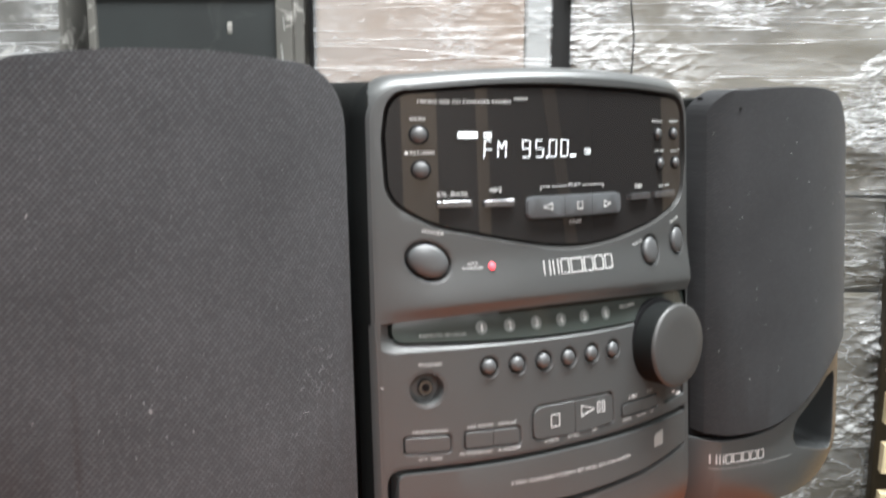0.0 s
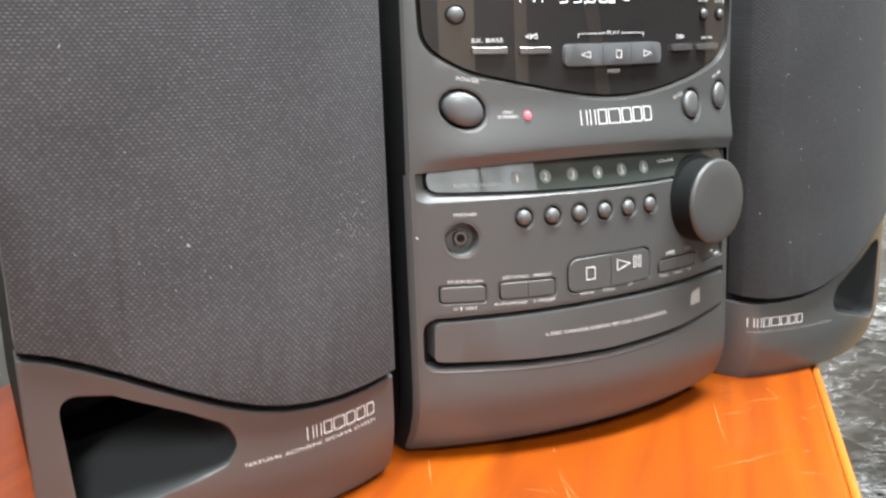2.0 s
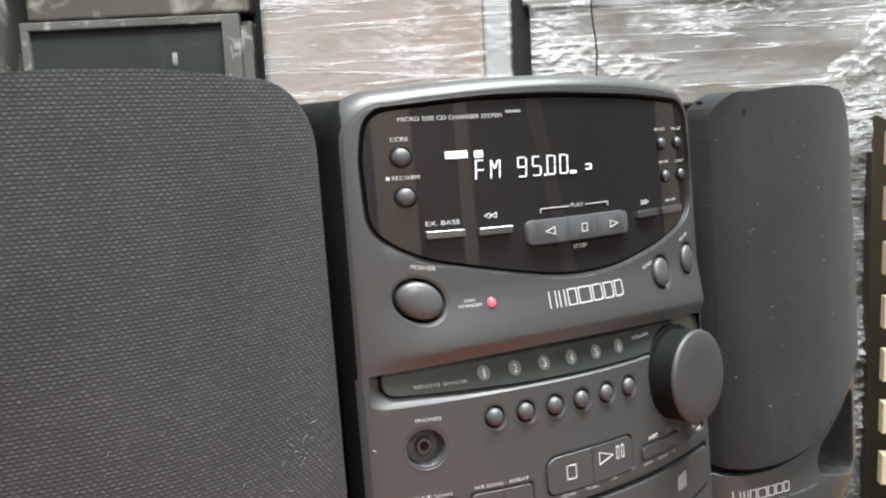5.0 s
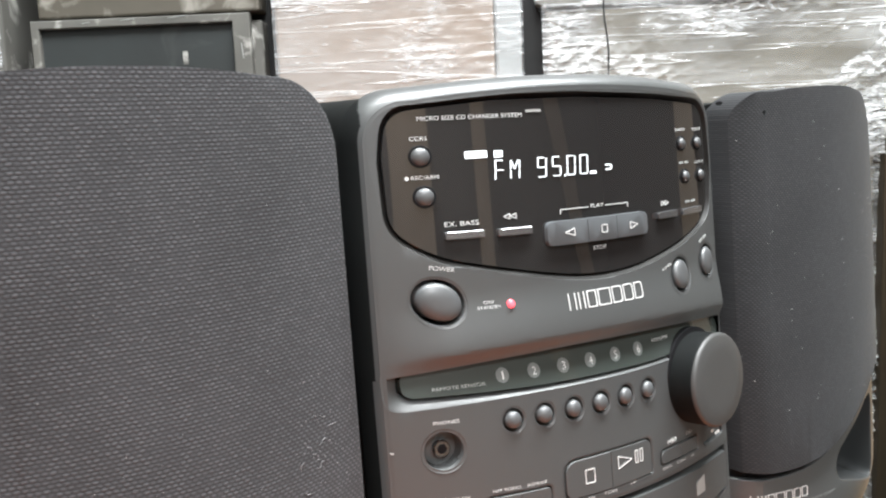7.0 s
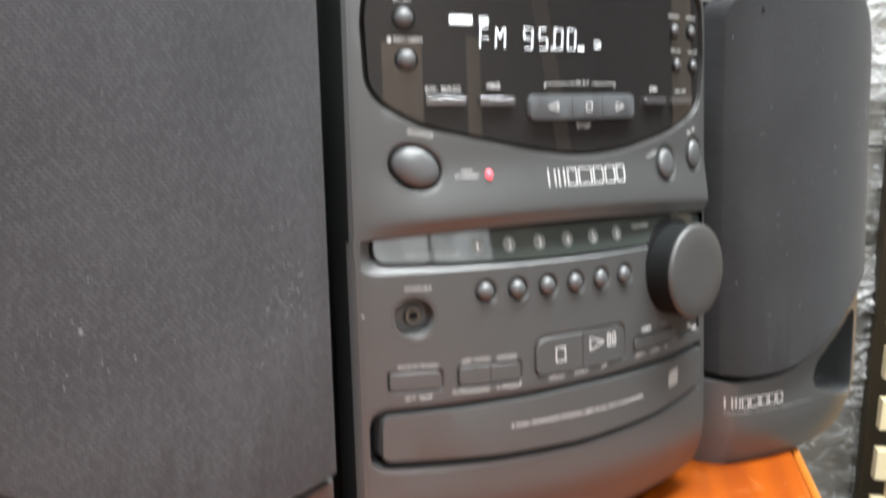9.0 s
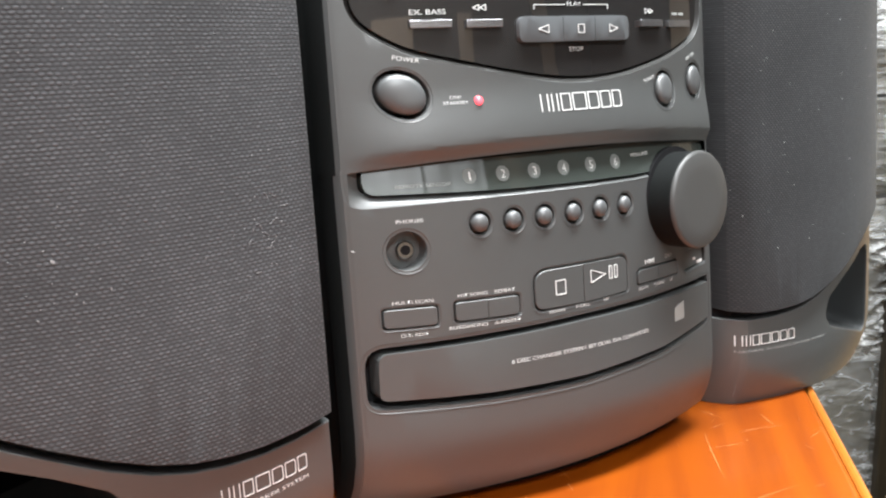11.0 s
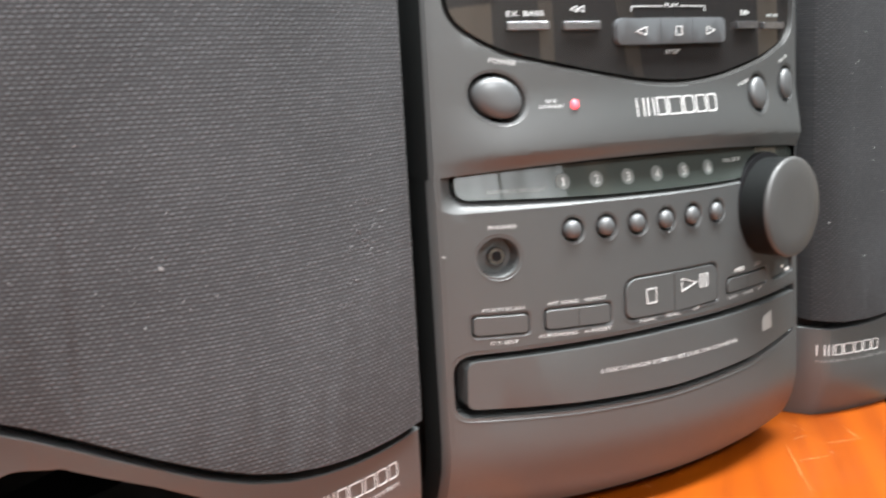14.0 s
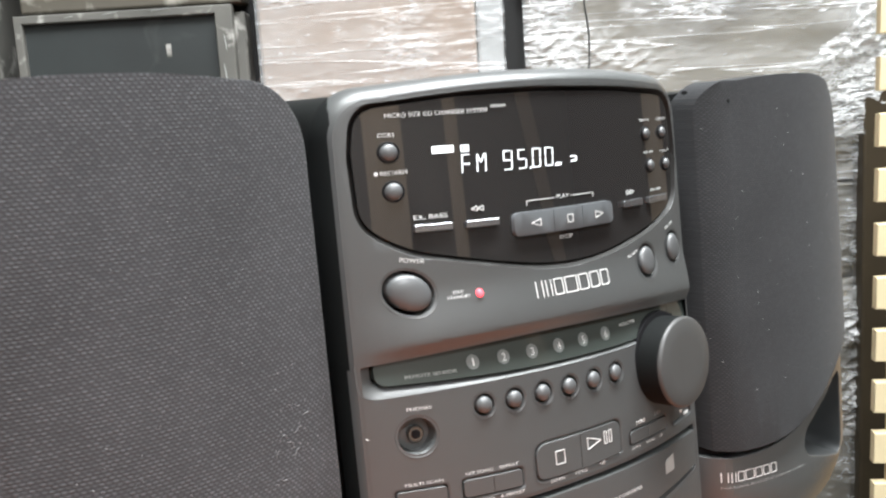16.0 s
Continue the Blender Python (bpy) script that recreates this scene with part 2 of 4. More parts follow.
def film(name, haze, spark, long=(2.2, 20.0, 55.0), short=(42.0, 40.0, 170.0)):
    """Clear stretch wrap: see-through, with long taut creases, crumpled cloudy patches and hard glints, their shine
    painted as white cover.
    """
    m, n, l, b = nodes_of(name)
    out = n["Material Output"]
    co = n.new("ShaderNodeTexCoord").outputs["Object"]

    def field(scale, detail, twist, turn=0.0, shift=0.0):
        mp = n.new("ShaderNodeMapping")
        mp.inputs["Location"].default_value = (shift, shift * 0.7, shift * 0.4)
        mp.inputs["Rotation"].default_value = (0, turn, 0)
        mp.inputs["Scale"].default_value = scale
        l.new(co, mp.inputs[0])
        t = n.new("ShaderNodeTexNoise")
        t.inputs["Scale"].default_value, t.inputs["Detail"].default_value, t.inputs["Distortion"].default_value = 1.0, detail, twist
        l.new(mp.outputs[0], t.inputs["Vector"])
        return t.outputs["Fac"]

    def span(v, a, b, lo=0.0, hi=1.0):
        r = n.new("ShaderNodeMapRange")
        for i, q in enumerate((a, b, lo, hi)):
            r.inputs[i + 1].default_value = q
        l.new(v, r.inputs[0])
        return r.outputs[0]

    def ridge(v, thin):
        return span(math_node(n, l, "ABSOLUTE", math_node(n, l, "SUBTRACT", v, 0.5)), thin, 0.0)

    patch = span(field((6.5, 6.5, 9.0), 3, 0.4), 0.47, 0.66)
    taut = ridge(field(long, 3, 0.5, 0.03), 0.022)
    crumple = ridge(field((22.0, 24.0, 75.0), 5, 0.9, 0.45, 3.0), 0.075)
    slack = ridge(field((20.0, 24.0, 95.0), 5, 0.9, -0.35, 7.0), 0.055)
    # Glints and lit creases are painted here as whiter cover.
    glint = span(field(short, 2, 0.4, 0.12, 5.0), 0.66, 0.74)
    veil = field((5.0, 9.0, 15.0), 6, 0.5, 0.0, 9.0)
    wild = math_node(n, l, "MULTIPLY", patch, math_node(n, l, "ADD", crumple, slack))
    milky_glare = math_node(n, l, "ADD", math_node(n, l, "MULTIPLY", taut, 0.35), math_node(n, l, "MULTIPLY", wild, 0.55))
    milky_glare = math_node(n, l, "ADD", milky_glare, math_node(n, l, "MULTIPLY", glint, math_node(n, l, "ADD", math_node(n, l, "MULTIPLY", patch, 0.6), 0.35)))
    cover = math_node(n, l, "ADD", math_node(n, l, "MULTIPLY", milky_glare, spark), math_node(n, l, "MULTIPLY", span(veil, 0.40, 0.72, 0.35, 2.0), haze))
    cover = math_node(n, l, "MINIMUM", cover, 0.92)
    clear = n.new("ShaderNodeBsdfTransparent")
    mix = n.new("ShaderNodeMixShader")
    l.new(cover, mix.inputs[0])
    l.new(clear.outputs[0], mix.inputs[1])
    l.new(b.outputs[0], mix.inputs[2])
    l.new(mix.outputs[0], out.inputs[0])
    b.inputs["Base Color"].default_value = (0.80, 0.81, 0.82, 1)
    b.inputs["Roughness"].default_value = 0.20
    b.inputs["Specular IOR Level"].default_value = 1.0
    bump = n.new("ShaderNodeBump")
    bump.inputs["Strength"].default_value, bump.inputs["Distance"].default_value = 0.7, 0.004
    l.new(math_node(n, l, "ADD", milky_glare, veil), bump.inputs["Height"])
    l.new(bump.outputs[0], b.inputs["Normal"])
    return m


DUSTY = weathered("dusty_grey_board", (0.105, 0.102, 0.092), (0.46, 0.45, 0.42), 0.9, 34)
SLATE = weathered("dusty_slate_panel", (0.019, 0.023, 0.023), (0.085, 0.09, 0.085), 0.5, 16)
OLDBOARD = weathered("worn_brown_board", (0.085, 0.075, 0.058), (0.36, 0.34, 0.30), 0.6, 26)
CLOTH = cloth("dusty_grille_cloth", 0.043, 0.096, 0.65, 0.0020, 0.4)
CLEANCLOTH = cloth("clean_grille_cloth", 0.027, 0.047, 0.6, 0.0017, 0.35)
SKYGLOW = outdoors()
LACQUER = lacquer("orange_lacquered_wood", (0.31, 0.064, 0.0015), (0.17, 0.027, 0.001))
EDGEWOOD = lacquer("pale_worn_edge_wood", (0.46, 0.15, 0.020), (0.30, 0.075, 0.010))
REDWOOD = lacquer("dark_red_wood", (0.30, 0.062, 0.018), (0.17, 0.03, 0.01))
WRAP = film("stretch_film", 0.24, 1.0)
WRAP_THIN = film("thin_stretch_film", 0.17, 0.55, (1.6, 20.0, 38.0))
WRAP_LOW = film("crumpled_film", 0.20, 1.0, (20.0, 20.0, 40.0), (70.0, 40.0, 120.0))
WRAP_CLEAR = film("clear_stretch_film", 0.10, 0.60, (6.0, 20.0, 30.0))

# ---------------------------------------------------------------- shapes


def part(name, bm, mat, parent=None, label="", smooth=False, sharp=38):
    me = bpy.data.meshes.new(name)
    bmesh.ops.recalc_face_normals(bm, faces=bm.faces)
    bm.to_mesh(me)
    bm.free()
    me.materials.append(mat)
    if smooth:
        me.polygons.foreach_set("use_smooth", [True] * len(me.polygons))
        me.set_sharp_from_angle(angle=radians(sharp))
    ob = new(name, me)
    ob.parent = parent
    if label:
        ob["label"] = label
    return ob


def thing(name, label, category, place=(0, 0, 0), turn=0.0, group="", kind=""):
    ob = new(name)
    ob.matrix_world = pose(*place, 0, 0, turn)
    return tagged(ob, label, category, group, kind)


def box(x0, x1, y0, y1, z0, z1, bevel=0.0, seg=2):
    bm = bmesh.new()
    bmesh.ops.create_cube(bm, size=1)
    for v in bm.verts:
        v.co = ((x0 + x1) / 2 + v.co.x * (x1 - x0), (y0 + y1) / 2 + v.co.y * (y1 - y0), (z0 + z1) / 2 + v.co.z * (z1 - z0))
    if bevel:
        bmesh.ops.bevel(bm, geom=bm.edges[:], offset=bevel, segments=seg, profile=0.5, affect="EDGES")
    return bm


def rounded(corners, seg=8):
    """A closed outline from corners (x, z, radius), anticlockwise."""
    out, n = [], len(corners)
    for i in range(n):
        p = Vector(corners[i][:2])
        r = corners[i][2]
        a, b = Vector(corners[i - 1][:2]) - p, Vector(corners[(i + 1) % n][:2]) - p
        if r <= 0:
            out.append(p)
            continue
        la, lb = a.length, b.length
        a.normalize(), b.normalize()
        half = math.acos(max(-1, min(1, a.dot(b)))) / 2
        d = min(r / math.tan(half), la * 0.499, lb * 0.499)
        p0, p1 = p + a * d, p + b * d
        for k in range(seg + 1):
            s = k / seg
            out.append(p0 * (1 - s) ** 2 + p * 2 * s * (1 - s) * 1.0 + p1 * s ** 2)
    return [(v.x, v.y) for v in out]


def disc(cx, cz, rx, rz=None, n=28, turn=0.0):
    rz = rz or rx
    c, s = math.cos(turn), math.sin(turn)
    pts = [(rx * math.cos(2 * math.pi * i / n), rz * math.sin(2 * math.pi * i / n)) for i in range(n)]
    return [(cx + c * a - s * b, cz + s * a + c * b) for a, b in pts]


def panel(outer, holes=(), depth=0.004, bevel=0.0, seg=2, cuts=0.0, surface=None, out=0.0, zcuts=()):
    """A plate of that outline in x and z, its face at y = -out and its back depth behind, laid on a curved surface y(x, z)."""
    bm = bmesh.new()
    edges = []
    for loop in (outer, *holes):
        vs = [bm.verts.new((x, 0, z)) for x, z in loop]
        edges += [bm.edges.new((vs[i - 1], vs[i])) for i in range(len(vs))]
    bmesh.ops.triangle_fill(bm, use_beauty=True, use_dissolve=False, edges=edges, normal=(0, -1, 0))
    made = bmesh.ops.extrude_face_region(bm, geom=bm.faces[:])
    for v in made["geom"]:
        if isinstance(v, bmesh.types.BMVert):
            v.co.y += depth
    if bevel:
        front = [e for e in bm.edges if all(abs(v.co.y) < 1e-7 for v in e.verts) and len(e.link_faces) == 2 and any(abs(v.co.y - depth) < 1e-7 for f in e.link_faces for v in f.verts)]
        bmesh.ops.bevel(bm, geom=front, offset=bevel, segments=seg, profile=0.5, affect="EDGES", clamp_overlap=True)
    if cuts:
        x0, x1 = min(v.co.x for v in bm.verts), max(v.co.x for v in bm.verts)
        for i in range(1, int((x1 - x0) / cuts) + 1):
            x = x0 + i * cuts
            if x < x1 - 1e-4:
                bmesh.ops.bisect_plane(bm, geom=bm.verts[:] + bm.edges[:] + bm.faces[:], plane_co=(x, 0, 0), plane_no=(1, 0, 0))
    for z in zcuts:
        bmesh.ops.bisect_plane(bm, geom=bm.verts[:] + bm.edges[:] + bm.faces[:], plane_co=(0, 0, z), plane_no=(0, 0, 1))
    for v in bm.verts:
        v.co.y += -out + (surface(v.co.x, v.co.z) if surface else 0)
    return bm


def join(*parts_of):
    """Several bmeshes as one."""
    bm = bmesh.new()
    for b in parts_of:
        me = bpy.data.meshes.new("joined")
        b.to_mesh(me)
        b.free()
        bm.from_mesh(me)
        bpy.data.meshes.remove(me)
    return bm


TABLE = 0.75
TOP = 0.762

# ---------------------------------------------------------------- small shapes on curved fronts


def dome(cx, cz, rx, rz, rise, surface, out=0.0, turn=0.0, foot=0.003, n=24, rings=6):
    """A pushbutton with a domed face, standing on the surface at (cx, cz)."""
    bm = bmesh.new()
    c, s = math.cos(turn), math.sin(turn)
    loops = []
    for k in range(rings + 2):
        if k == 0:
            q, y = 1.0, foot
        else:
            a = (k - 1) / rings * math.pi / 2
            q, y = math.cos(a) ** 0.8, -rise * math.sin(a)
        if q < 1e-6:
            break
        ring = []
        for i in range(n):
            w = 2 * math.pi * i / n
            px, pz = q * rx * math.cos(w), q * rz * math.sin(w)
            x, z = cx + c * px - s * pz, cz + s * px + c * pz
            ring.append(bm.verts.new((x, surface(x, z) - out + y, z)))
        loops.append(ring)
    for a, b in zip(loops, loops[1:]):
        for i in range(n):
            bm.faces.new((a[i], a[(i + 1) % n], b[(i + 1) % n], b[i]))
    tip = bm.verts.new((cx, surface(cx, cz) - out - rise, cz))
    for i in range(n):
        bm.faces.new((loops[-1][i], loops[-1][(i + 1) % n], tip))
    return bm


def lathe(profile, place, axis=(0, -1, 0), n=40):
    """A turned solid: profile rows (radius, height along axis) from foot to top."""
    bm = bmesh.new()
    turn = Vector((0, 0, 1)).rotation_difference(Vector(axis)).to_matrix()
    loops = []
    for r, h in profile:
        loops.append([bm.verts.new(Vector(place) + turn @ Vector((r * math.cos(2 * math.pi * i / n), r * math.sin(2 * math.pi * i / n), h))) for i in range(n)])
    for a, b in zip(loops, loops[1:]):
        for i in range(n):
            bm.faces.new((a[i], a[(i + 1) % n], b[(i + 1) % n], b[i]))
    bm.faces.new(loops[0][::-1])
    bm.faces.new(loops[-1])
    return bm


def bar(x0, z0, x1, z1, wide, surface, out, thick=0.0002):
    """A thin straight stroke between two places on the surface."""
    d = Vector((x1 - x0, z1 - z0))
    d.normalize()
    p = Vector((-d.y, d.x)) * wide / 2
    a, b = Vector((x0, z0)), Vector((x1, z1))
    return panel([tuple(a - p), tuple(b - p), tuple(b + p), tuple(a + p)], (), thick, 0, 1, 0.006, surface, out)


def strokes(rows, wide, surface, out):
    return join(*[bar(*r, wide, surface, out) for r in rows])


def word(text, x, z, high, wide, mat, parent, surface, out, tilt=0.0, name="printed_word"):
    """Printed letters, wide metres across and centred at (x, z), laid on the surface."""
    data = bpy.data.curves.new("lettering", "FONT")
    data.body, data.align_x, data.align_y, data.offset = text, "CENTER", "CENTER", -0.004
    ob = bpy.data.objects.new("lettering", data)
    scene.collection.objects.link(ob)
    me = bpy.data.meshes.new_from_object(ob.evaluated_get(bpy.context.evaluated_depsgraph_get()))
    bpy.data.objects.remove(ob)
    bpy.data.curves.remove(data)
    bm = bmesh.new()
    bm.from_mesh(me)
    bpy.data.meshes.remove(me)
    xs, ys = [v.co.x for v in bm.verts], [v.co.y for v in bm.verts]
    kx, kz = wide / (max(xs) - min(xs)), high / (max(ys) - min(ys))
    mx, my = (max(xs) + min(xs)) / 2, (max(ys) + min(ys)) / 2
    c, s = math.cos(tilt), math.sin(tilt)
    for v in bm.verts:
        a, b = (v.co.x - mx) * kx, (v.co.y - my) * kz
        px, pz = x + c * a - s * b, z + s * a + c * b
        v.co = (px, surface(px, pz) - out, pz)
    return part(name, bm, mat, parent)


def badge(x0, x1, z0, z1, mat, parent, surface, out):
    """A maker's mark as seven thin plain shapes: slim bars and open blocks."""
    share = (0.10, 0.085, 0.115, 0.165, 0.135, 0.135, 0.12)
    w = x1 - x0
    gap = w * (1 - sum(share)) / 6
    t, x = w * 0.0095, x0
    for i, q in enumerate(share):
        a, b = x, x + w * q
        if i in (0, 1):
            part("mark_bar", strokes([(a + t, z0, a + t, z1), (b - t * 1.5, z0, b - t * 1.5, z1)], t, surface, out), mat, parent)
        else:
            r = 0.0003 if i < 4 else (z1 - z0) * 0.2
            ring = rounded([(a, z0, 0.0003), (b, z0, r), (b, z1, r), (a, z1, 0.0003)], 5)
            hole = rounded([(a + t, z0 + t, 0.0003), (b - t, z0 + t, r * 0.9), (b - t, z1 - t, r * 0.9), (a + t, z1 - t, 0.0003)], 5)
            part("mark_block", panel(ring, [hole], 0.0002, 0, 1, 0, surface, out), mat, parent)
        x = b + gap


def lip(outline, surface, r):
    """A chamfered lip round a hole, sloping from the face into the hole."""
    fine = []
    for p, q in zip(outline, outline[1:] + outline[:1]):
        m = max(1, int(math.dist(p, q) / 0.002))
        fine += [(p[0] + (q[0] - p[0]) * k / m, p[1] + (q[1] - p[1]) * k / m) for k in range(m)]
    outline = [p for i, p in enumerate(fine) if math.dist(p, fine[i - 1]) > 1e-5]
    n = len(outline)
    area2 = sum(outline[i - 1][0] * outline[i][1] - outline[i][0] * outline[i - 1][1] for i in range(n))
    way = 1 if area2 > 0 else -1
    bm = bmesh.new()
    loops = []
    for s, d0 in ((1.0, 0.0), (0.86, 0.05), (0.70, 0.18), (0.45, 0.40), (0.20, 0.63), (0.0, 0.85), (-0.12, 1.15)):
        ring = []
        for i in range(n):
            d = (Vector(outline[(i + 1) % n]) - Vector(outline[i - 1])).normalized()
            p = Vector(outline[i]) + Vector((d.y, -d.x)) * way * r * s
            ring.append(bm.verts.new((p.x, surface(p.x, p.y) - 0.0002 + r * d0, p.y)))
        loops.append(ring)
    for a, b in zip(loops, loops[1:]):
        for i in range(n):
            bm.faces.new((a[i], a[(i + 1) % n], b[(i + 1) % n], b[i]))
    return bm


# ---------------------------------------------------------------- the hi-fi unit


def chin(z):
    return 12 * max(0.0, 0.05 - z) ** 2


def front(x, z):
    return 0.075 * (z - 0.16) + 2.3 * (x - 0.003) ** 2 + chin(z)


def smooth_step(a, b, v):
    s = max(0.0, min(1.0, (v - a) / (b - a)))
    return s * s * (3 - 2 * s)


def brow_line(x):
    return 0.1575 - 0.62 * (x + 0.005) ** 2


def upper_front(x, z):
    q = brow_line(x)
    return front(x, z) - 0.0026 * smooth_step(-0.0915, -0.060, x) * smooth_step(q - 0.0070, q - 0.0005, z) * (1 - smooth_step(q - 0.0015, q + 0.020, z))


unit = thing("mini_hifi_system", "charcoal plastic compact hi-fi unit with a lit display on the table", "stereo", (0, 0, TABLE))

XL, XR = -0.0905, 0.0885
top_arc = [(XR - 0.018 - i * (XR - XL - 0.036) / 16, 0.2535 - 0.75 * (XR - 0.018 - i * (XR - XL - 0.036) / 16) ** 2) for i in range(17)]


def corner(cx, cz, r, a0, a1, n=8):
    return [(cx + r * math.cos(radians(a0 + (a1 - a0) * i / n)), cz + r * math.sin(radians(a0 + (a1 - a0) * i / n))) for i in range(n + 1)]


zc = top_arc[0][1] - 0.018
brow = [(XL - 0.001 + i * (XR - XL + 0.001) / 20, brow_line(XL - 0.001 + i * (XR - XL + 0.001) / 20) - 0.0065) for i in range(21)]
upper = brow + corner(XR - 0.018, zc, 0.018, 0, 82) + top_arc[1:-1] + corner(XL + 0.018, zc, 0.018, 98, 180, 28)

window_rim = rounded([(-0.0825, 0.199, 0.016), (-0.066, 0.1875, 0.05), (-0.030, 0.1795, 0.3), (-0.002, 0.1745, 0.2), (0.024, 0.1755, 0.2),
                      (0.060, 0.1830, 0.2), (0.0815, 0.1920, 0.016), (0.0848, 0.2150, 0.02), (0.0825, 0.2435, 0.014), (0.040, 0.2468, 0.03), (-0.005, 0.2484, 0.03),
                      (-0.042, 0.2480, 0.03), (-0.0805, 0.2448, 0.014), (-0.0835, 0.225, 0.02)], 6)
pane = []
for i, p in enumerate(window_rim):
    d = (Vector(window_rim[(i + 1) % len(window_rim)]) - Vector(window_rim[i - 1])).normalized()
    pane.append(tuple(Vector(p) + Vector((-d.y, d.x)) * 0.0021))

POWER = (-0.0663, 0.1735, 0.0100, 0.0082, -0.48)
TUNER = (0.0515, 0.1700, 0.0068, 0.0074, 0.0)
SOURCE = (0.0748, 0.1725, 0.0064, 0.0074, 0.0)
holes = [window_rim, disc(*POWER[:4], 28, POWER[4]), disc(*TUNER[:4]), disc(*SOURCE[:4])]
whole = len(brow)
count = len(upper)
normals = []
for i in range(count):
    ahead, back = Vector(upper[(i + 1) % count]), Vector(upper[i - 1])
    d = (ahead - back).normalized()
    normals.append(Vector((d.y, -d.x)))
normals[0], normals[whole - 1] = Vector((-1, 0)), Vector((1, 0))
inset = [p if 0 < i < whole - 1 else tuple(Vector(p) - 0.0028 * normals[i]) for i, p in enumerate(upper)]
part("upper_fascia", panel(inset, holes, 0.013, 0.0003, 2, 0.0055, upper_front, 0.0, [0.142 + 0.0012 * i for i in range(26)] + [0.1745, 0.177, 0.181, 0.185, 0.189]), CASE, unit, smooth=True, sharp=14)


def rim(points, outward, surface, deep=0.0085, lap=0.0046, grow=0.0064):
    """A strip that rolls over from the face of a plate to its side."""
    bm = bmesh.new()
    loops = []
    for k in range(25):
        a = k / 24 * math.pi / 2
        row = []
        for (x, z), o in zip(points, outward):
            p = Vector((x, z)) + (-lap + grow * math.sin(a)) * o
            row.append(bm.verts.new((p.x, surface(p.x, min(p.y, 0.25)) - 0.00008 + deep * (1 - math.cos(a)), p.y)))
        loops.append(row)
    for a, b in zip(loops, loops[1:]):
        for i in range(len(points) - 1):
            bm.faces.new((a[i], a[i + 1], b[i + 1], b[i]))
    return bm


def side_shade(bm, sideways, start=6):
    """Paints the shade of the side gap: black begins part of the way round the roll of an upright edge."""
    bm.faces.ensure_lookup_table()
    n = len(sideways) - 1
    for i, f in enumerate(bm.faces):
        k, j = divmod(i, n)
        f.material_index = 1 if k > start + 19 * (1 - smooth_step(0.45, 0.97, abs(sideways[j] + sideways[j + 1]) / 2)) else 0


rim_ids = list(range(whole - 1, count)) + [0]
bm = rim([upper[i] for i in rim_ids], [normals[i] for i in rim_ids], upper_front, 0.0095)
side_shade(bm, [normals[i].x for i in rim_ids])
rolled = part("rounded_rim", bm, CASE, unit, "rounded charcoal rim of the fascia", smooth=True, sharp=60)
rolled.data.materials.append(BODYMAT)

base_arc = [(XL - 0.002 + i * 0.0222, (0.0180, 0.0192, 0.0204, 0.0215, 0.0224, 0.0231, 0.0237, 0.0242, 0.0247)[i]) for i in range(9)]
left_side = [(XL - 0.0006 - 0.0006 * i / 12, 0.1508 + (0.0180 - 0.1508) * i / 12) for i in range(13)]
right_side = [(XR, 0.032 + (0.1510 - 0.032) * i / 12) for i in range(13)]


def resample(points, count):
    """That many points at even lengths along an open line."""
    runs = [0.0]
    for p, q in zip(points, points[1:]):
        runs.append(runs[-1] + math.dist(p, q))
    out, j = [], 0
    for k in range(count):
        w = runs[-1] * k / (count - 1)
        while j < len(points) - 2 and runs[j + 1] < w:
            j += 1
        f = (w - runs[j]) / max(1e-9, runs[j + 1] - runs[j])
        out.append((points[j][0] + (points[j + 1][0] - points[j][0]) * f, points[j][1] + (points[j + 1][1] - points[j][1]) * f))
    return out


# the shoulder: a ramp that rises from the foot and the end of the slanted strip to the lower face
SHOULDER = 90
ramp_in = resample(rounded([(-0.0818, 0.1490, 0), (-0.0828, 0.1384, 0.006), (-0.030, 0.1371, 0.02), (0.030, 0.1367, 0.02), (0.0842, 0.1377, 0)], 8), SHOULDER)
ramp_out = resample(rounded([(-0.0888, 0.1480, 0), (-0.0885, 0.1340, 0.0135), (-0.030, 0.1353, 0.02), (0.030, 0.1352, 0.02), (0.0855, 0.1364, 0)], 8), SHOULDER)
bm = bmesh.new()
rows = []
for s in (0.0, 0.06, 0.15, 0.3, 0.5, 0.75, 1.0, 1.06):
    row = []
    for a, b in zip(ramp_out, ramp_in):
        x, z = a[0] + (b[0] - a[0]) * s, a[1] + (b[1] - a[1]) * s
        row.append(bm.verts.new((x, front(x, z) - 0.0001 + 0.0034 * s ** 1.35 + (0.004 if s > 1 else 0), z)))
    rows.append(row)
for a, b in zip(rows, rows[1:]):
    for i in range(SHOULDER - 1):
        bm.faces.new((a[i], a[i + 1], b[i + 1], b[i]))
part("shoulder", bm, CASE, unit, "charcoal ramp under the slanted strip", smooth=True, sharp=60)
lower = [(XL + 0.0008, 0.0180)] + base_arc[1:] + [(x - 0.0028, z) for x, z in right_side if z < 0.135] + ramp_out[::-1] + [(x + 0.0028, z) for x, z in left_side[1:-1] if z < 0.1465]
for name, points, way in (("left_rim", left_side, -1), ("right_rim", right_side, 1)):
    bm = rim(points, [Vector((way, 0))] * 13, front)
    side_shade(bm, [way] * 13, 9)
    rolled = part(name, bm, CASE, unit, "rounded charcoal edge, its far side blackened as shade", smooth=True, sharp=60)
    rolled.data.materials.append(BODYMAT)
